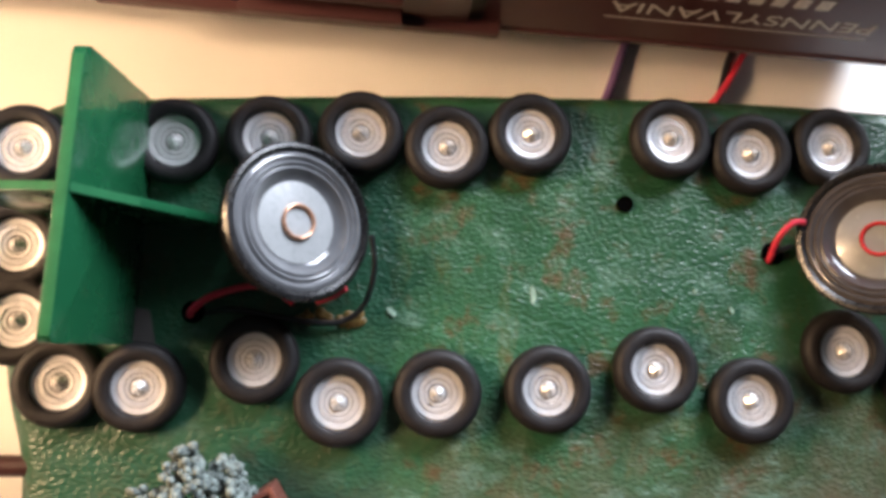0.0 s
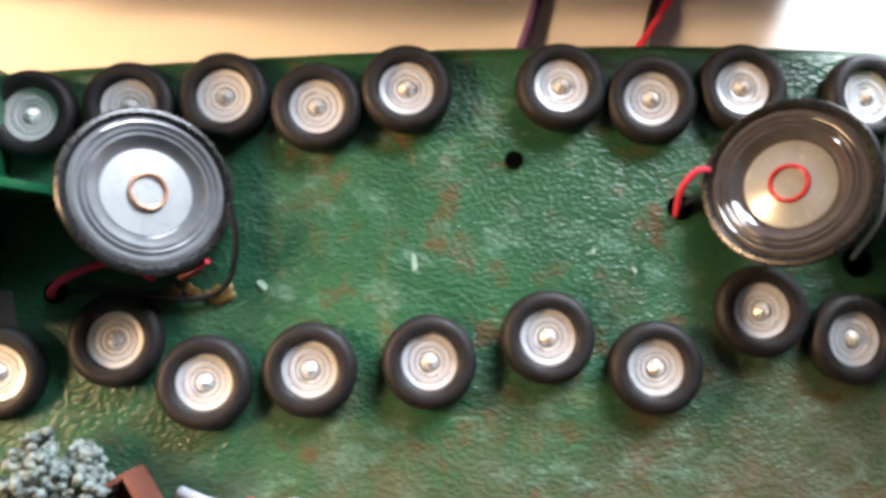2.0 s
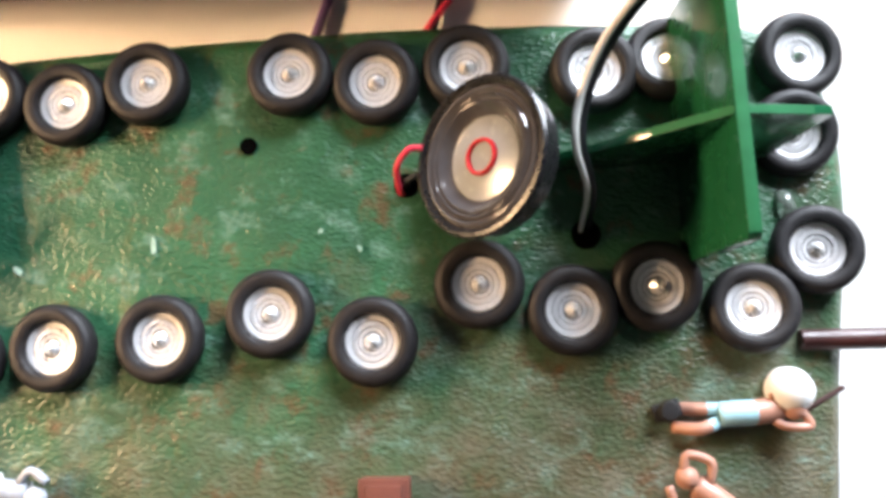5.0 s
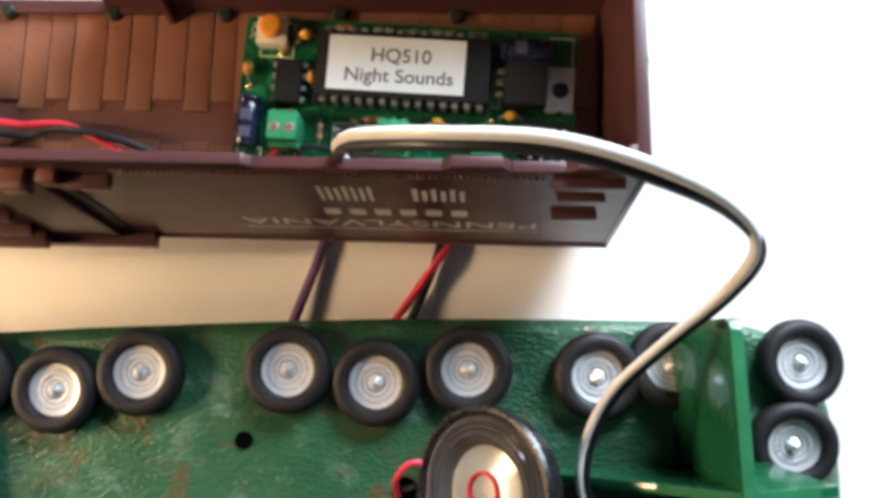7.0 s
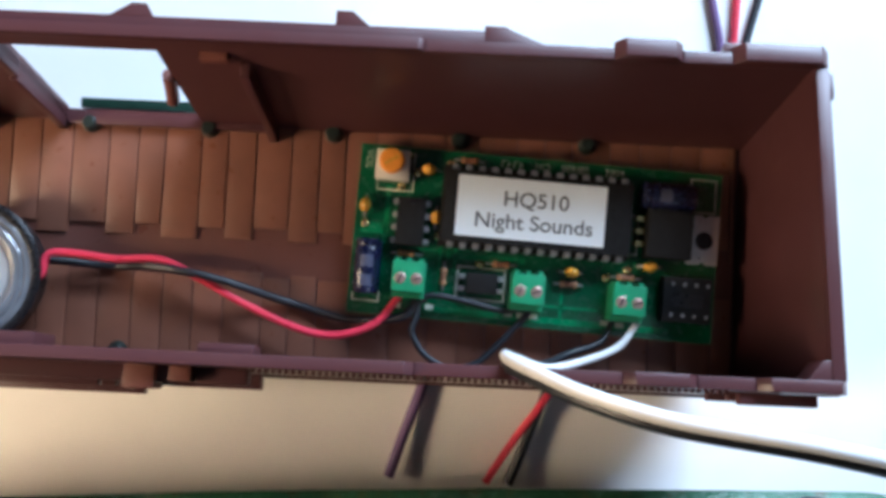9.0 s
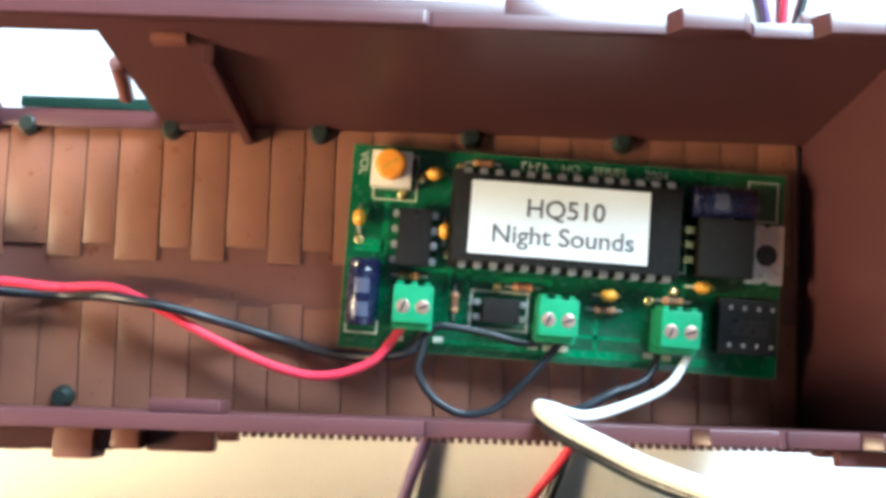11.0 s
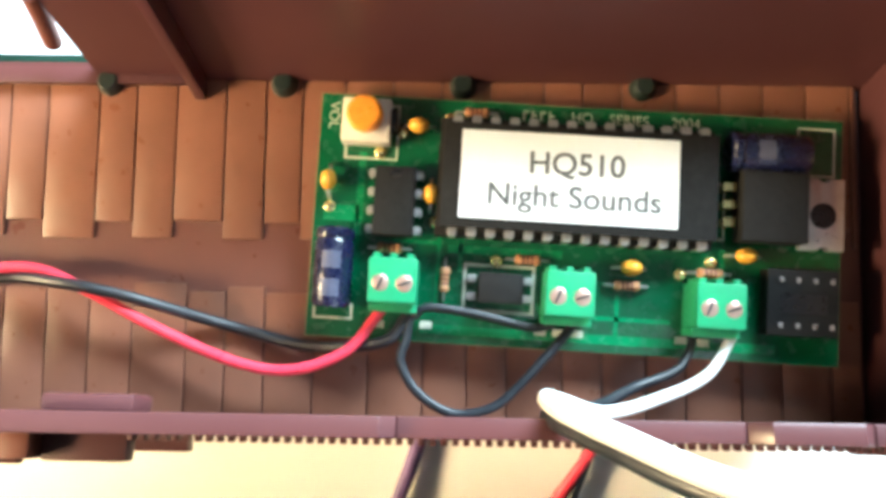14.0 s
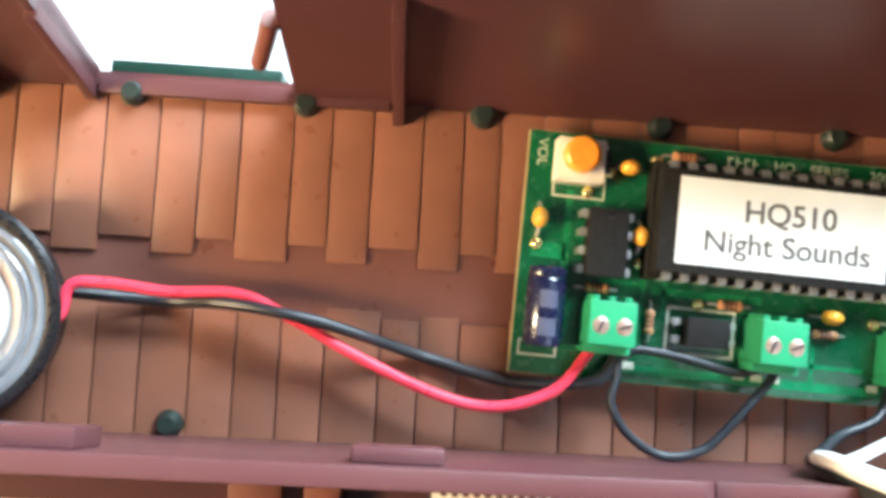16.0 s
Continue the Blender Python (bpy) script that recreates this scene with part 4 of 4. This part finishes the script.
def bead(u, v, a, r=0.145):
    """A small amber capacitor lying over its leads."""
    bm = bmesh.new()
    bmesh.ops.create_uvsphere(bm, u_segments=18, v_segments=10, radius=1, matrix=Matrix.Translation((0, 0, 0.2)) @ Matrix.Diagonal((r, r * 0.75, 0.15, 1)))
    b = part("bead_capacitor", bm, M_YELLOW, board, "small amber capacitor", at(u, -v, 0, 0, 0, a), 180)
    for s in (-1, 1):
        part("lead", tube([(s * r * 0.8, 0, 0.16), (s * (r + 0.06), 0, 0.1), (s * (r + 0.08), 0, 0.0)], 0.025, 6, 4), M_STEEL, b)


for u, v, a in ((1.38, 0.43, 0), (0.2, 1.24, 90), (1.6, 1.36, 90), (4.34, 2.2, 0), (5.86, 1.95, 0)):
    bead(u, v, a)
for u, v in ((1.8, 0.27), (0.86, 0.80), (1.67, 1.72), (0.21, 1.58), (2.54, 2.2), (5.04, 2.24), (5.45, 2.05), (1.15, 0.5)):
    part("solder_dot", lathe([(0, 0.07), (0.05, 0.06), (0.08, 0.035), (0.092, 0.0)], 14), M_SOLDER, board, "bright solder dot", at(u, -v, 0))


def resistor(u, v, a=0, length=0.34):
    turn = Matrix.Rotation(radians(90), 4, "Y")
    h = length / 2
    bm = lathe([(0, -h), (0.055, -h), (0.075, -h + 0.05), (0.06, -h + 0.1), (0.06, h - 0.1), (0.075, h - 0.05), (0.055, h), (0, h)], 12, None, Matrix.Translation((0, 0, 0.08)) @ turn)
    r = part("resistor", bm, M_RESISTOR, board, "tan banded resistor", at(u, -v, 0, 0, 0, a))
    for k in (-0.06, 0.0, 0.06):
        part("band", lathe([(0.064, k - 0.015), (0.064, k + 0.015)], 12, None, Matrix.Translation((0, 0, 0.08)) @ turn), M_BROWNBOX, r)
    for s in (-1, 1):
        part("lead", tube([(s * h, 0, 0.08), (s * (h + 0.1), 0, 0.08), (s * (h + 0.12), 0, 0.0)], 0.02, 6, 4), M_STEEL, r)


for u, v, a in ((2.16, 0.18, 0), (1.08, 2.12, 0), (2.96, 2.17, 0), (4.31, 2.44, 0), (5.42, 2.21, 0), (1.85, 2.5, 90)):
    resistor(u, v, a)


def can(u0, u1, v0, v1, along):
    """A capacitor lying flat on the board."""
    r = (v1 - v0) / 2 if along == "u" else (u1 - u0) / 2
    n = (u1 - u0) if along == "u" else (v1 - v0)
    prof = [(0, 0), (r * 0.85, 0), (r * 0.97, 0.03), (r, 0.08), (r, n * 0.12), (r * 0.93, n * 0.15), (r, n * 0.19), (r, n - 0.06), (r * 0.9, n), (0, n)]
    turn = Matrix.Rotation(radians(90), 4, "Y") if along == "u" else Matrix.Rotation(radians(90), 4, "X")
    m = at(u0, -(v0 + v1) / 2, r) if along == "u" else at((u0 + u1) / 2, -v0, r)
    c = part("can_capacitor", lathe(prof, 32, None, turn), M_BLUE, board, "dark blue can capacitor lying on the board", m)
    for k in range(2 if along == "v" else 1):
        bm = bmesh.new()
        for i in range(7):
            a0 = radians(60 + i * 8)
            a1 = radians(68 + i * 8)
            z0, z1 = n * (0.3 + 0.35 * k), n * (0.52 + 0.35 * k)
            q = [Vector((1.006 * r * math.cos(a), 1.006 * r * math.sin(a), z)) for a, z in ((a0, z0), (a1, z0), (a1, z1), (a0, z1))]
            if along == "u":
                q = [Vector((p.z, p.x, p.y)) for p in q]
            else:
                q = [Vector((p.x, -p.z, p.y)) for p in q]
            bm.faces.new([bm.verts.new(p) for p in q])
        part("printed_mark", bm, M_BLUEBAND, c, "pale printed mark", None, 180)
    return c


can(0.1, 0.62, 1.9, 2.96, "v")
can(5.55, 6.58, 0.30, 0.86, "u")

power = part("power_chip", block(5.68, 6.55, -1.78, -0.84, 0.12, 0.5, 0.03), M_CHIP, board, "black power chip with a steel tab")


def tab():
    poly = [(6.54, -0.86), (6.78, -0.86), (6.8, -0.92), (6.9, -0.92), (6.92, -0.86), (7.12, -0.86), (7.12, -1.83), (6.92, -1.83), (6.9, -1.77), (6.8, -1.77), (6.78, -1.83), (6.54, -1.83)]
    return prism(poly, 0.12, 0.25, 0.012)


t = part("steel_tab", tab(), M_STEEL, power, "pale steel tab")
# a black disc on the tab stands in for the shaded hole
part("tab_hole", lathe([(0, 0.254), (0.17, 0.254), (0.185, 0.24)], 24), M_BLACK, t, "round hole", at(6.84, -1.36, 0))
for v in (1.04, 1.28, 1.52):
    part("leg", block(5.5, 5.69, -v - 0.06, -v + 0.06, 0.0, 0.3, 0.015), M_SOLDER, power)

eight = part("empty_socket", block(6.12, 7.06, -2.98, -2.1, 0.0, 0.28, 0.02), M_CHIP, board, "empty black eight-pin socket")
part("well", block(6.3, 6.9, -2.68, -2.42, 0.28, 0.284), M_BLACK, eight)
for v in (2.24, 2.84):
    for k in range(4):
        part("contact", block(6.27 + 0.225 * k, 6.33 + 0.225 * k, -v - 0.035, -v + 0.035, 0.2, 0.29, 0.01), M_STEEL, eight)


def terminal(u, v):
    """A two-way screw terminal block; (u, v) is its far left corner."""
    t = part("screw_terminal", block(u + 0.04, u + 0.67, -v - 0.58, -v, 0.0, 0.68, 0.03), M_TERMINAL, board, "green screw terminal block")
    part("ledge", block(u + 0.04, u + 0.67, -v - 0.70, -v - 0.58, 0.0, 0.46, 0.02), M_TERMINAL, t)
    # slots and wire mouths are black inlays, for the shade inside them
    for k in (0, 1):
        x = u + 0.2 + 0.31 * k
        part("screw", lathe([(0, 0.69), (0.09, 0.69), (0.11, 0.68), (0.115, 0.66)], 20), M_SCREW, t, "coppery screw head", at(x, -v - 0.33, 0))
        part("screw_slot", block(-0.09, 0.09, -0.015, 0.015, 0.689, 0.694), M_BLACKMATT, t, "", at(x, -v - 0.33, 0, 0, 0, 70 - 50 * k))
        part("wire_mouth", block(x - 0.11, x + 0.11, -v - 0.705, -v - 0.69, 0.1, 0.36, 0.004), M_BLACKMATT, t)
    for k in range(3):
        part("lug", block(u + 0.08 + 0.22 * k, u + 0.17 + 0.22 * k, -v, -v + 0.06, 0.1, 0.6, 0.01), M_TERMINAL, t)


terminal(0.84, 2.28)
terminal(3.12, 2.32)
terminal(5.04, 2.36)

# ---- wires inside and round the car ----
Z0 = FL + T
wire("speaker_wire", [(-7.2, 5.7, 2.5), (-6.95, 5.9, 2.45), (-6.85, 6.3, 2.45), (-6.4, 6.36, 2.4), (-5.6, 6.3, 2.35), (-4.69, 6.34, 2.35), (-3.92, 6.04, 2.35), (-2.97, 5.58, 2.35), (-1.88, 5.17, 2.4), (-1.11, 5.09, 2.45), (-0.4, 5.35, 2.5), (-0.02, 5.8, 2.5), (0.1, 6.0, 2.5)], 0.075, M_WIRE_RED, "red wire from the loudspeaker to a screw terminal")
wire("speaker_wire", [(-7.05, 6.2, 2.3), (-5.78, 6.16, Z0 + 0.1), (-4.9, 6.2, 2.36), (-4.15, 6.14, 2.56), (-3.55, 6.04, 2.5), (-3.01, 5.9, 2.34), (-2.06, 5.62, Z0 + 0.12), (-0.95, 5.40, Z0 + 0.3), (0.1, 5.5, 2.5), (0.42, 5.85, 2.5)], 0.08, M_WIRE_BLACK, "black wire from the loudspeaker to a screw terminal")
wire("link_wire", [(0.45, 5.85, 2.5), (0.42, 5.55, 2.55), (0.36, 5.25, 2.6), (0.6, 4.87, 2.65), (1.06, 4.62, 2.65), (1.55, 4.70, 2.65), (1.92, 5.0, 2.62), (2.5, 5.66, 2.55), (2.62, 5.85, 2.5)], 0.062, M_WIRE_BLACK, "black wire looping between two screw terminals")
wire("link_wire", [(0.5, 5.85, 2.5), (0.71, 5.98, 2.55), (1.39, 5.9, 2.5), (2.06, 5.76, 2.45), (2.36, 5.82, 2.5)], 0.06, M_WIRE_BLACK, "thin black wire across the board")
CABLE_IN = [(4.73, 5.75, 2.51), (4.28, 5.24, 2.86), (3.56, 4.95, 3.21), (2.84, 4.82, 3.66), (2.25, 5.0, 4.3), (1.97, 5.12, 5.12)]
CABLE = [(2.02, 5.10, 5.95), (2.35, 5.02, 6.85), (2.85, 4.88, 7.55), (3.8, 4.72, 8.25), (5.28, 4.6, 8.6), (6.67, 4.35, 8.27), (7.77, 4.03, 7.61), (8.36, 3.58, 6.88), (8.14, 2.98, 6.15), (7.36, 2.18, 5.55), (6.67, 1.37, 4.95), (6.31, 0.49, 4.53), (6.27, -0.28, 4.28), (6.53, -0.93, 3.68), (6.5, -1.55, 2.8)]


def turn_of(i):
    """How far the twin cable has rolled over at each bend point."""
    return min(1.0, max(0.0, (i - 5) / 3))


cable = thing("twin_cable", at(0, 0, 0), "flat white and black twin cable from the board to the base", "cable")
part("white_core", tube(CABLE_IN + CABLE, 0.095, 12, 10, None, (0.065, 0.05)), M_WIRE_WHITE, cable, "white sleeve")
part("black_core", tube([(4.25, 5.78, 2.45), (4.0, 5.3, 2.6), (3.4, 5.05, 2.75), (2.8, 4.85, 3.3), (2.3, 4.92, 4.1), (2.02, 4.95, 5.0)] + [(x + 0.14 * turn_of(i), y - 0.12 * (1 - turn_of(i)), z - 0.14 + 0.06 * turn_of(i)) for i, (x, y, z) in enumerate(CABLE)], 0.095, 12, 10, None, (0.055, 0.045)), M_WIRE_BLACK, cable, "black sleeve")

# loose wires on the table, passing under car and base
wire("table_wire", [(1.1, 5.5, T + 0.14), (0.85, 4.9, 0.0), (0.7, 4.45, 0.02), (0.5, 3.7, 0.05), (0.2, 2.75, 0.12), (-0.05, 1.9, 0.2)], 0.12, M_WIRE_VIOLET, "violet wire between base and car")
wire("table_wire", [(3.75, 5.5, T + 0.14), (3.6, 4.9, 0.0), (3.45, 4.45, 0.02), (3.3, 3.8, 0.05), (2.95, 2.85, 0.12), (2.6, 1.9, 0.2)], 0.1, M_WIRE_BLACK, "black wire between base and car")
wire("table_wire", [(4.0, 5.5, T + 0.14), (3.9, 4.9, 0.0), (3.72, 4.5, 0.04), (3.3, 3.8, 0.24), (2.68, 2.85, 0.12), (2.1, 1.9, 0.2)], 0.09, M_WIRE_RED, "red wire between base and car")
wire("rail_wire", [(6.3, 9.0, T + 0.09), (6.95, 11.5, T + 0.09), (6.6, 13.7, T + 0.09), (6.0, 17.0, T + 0.09)], 0.09, M_WIRE_VIOLET, "violet wire on the table behind the car")
wire("rail_wire", [(6.5, 9.0, T + 0.09), (7.15, 11.5, T + 0.09), (7.3, 13.7, T + 0.09), (7.5, 17.0, T + 0.09)], 0.09, M_WIRE_RED, "red wire on the table behind the car")
wire("rail_wire", [(6.7, 9.0, T + 0.09), (7.35, 11.5, T + 0.09), (7.9, 13.7, T + 0.09), (8.9, 17.0, T + 0.09)], 0.09, M_WIRE_BLACK, "black wire on the table behind the car")
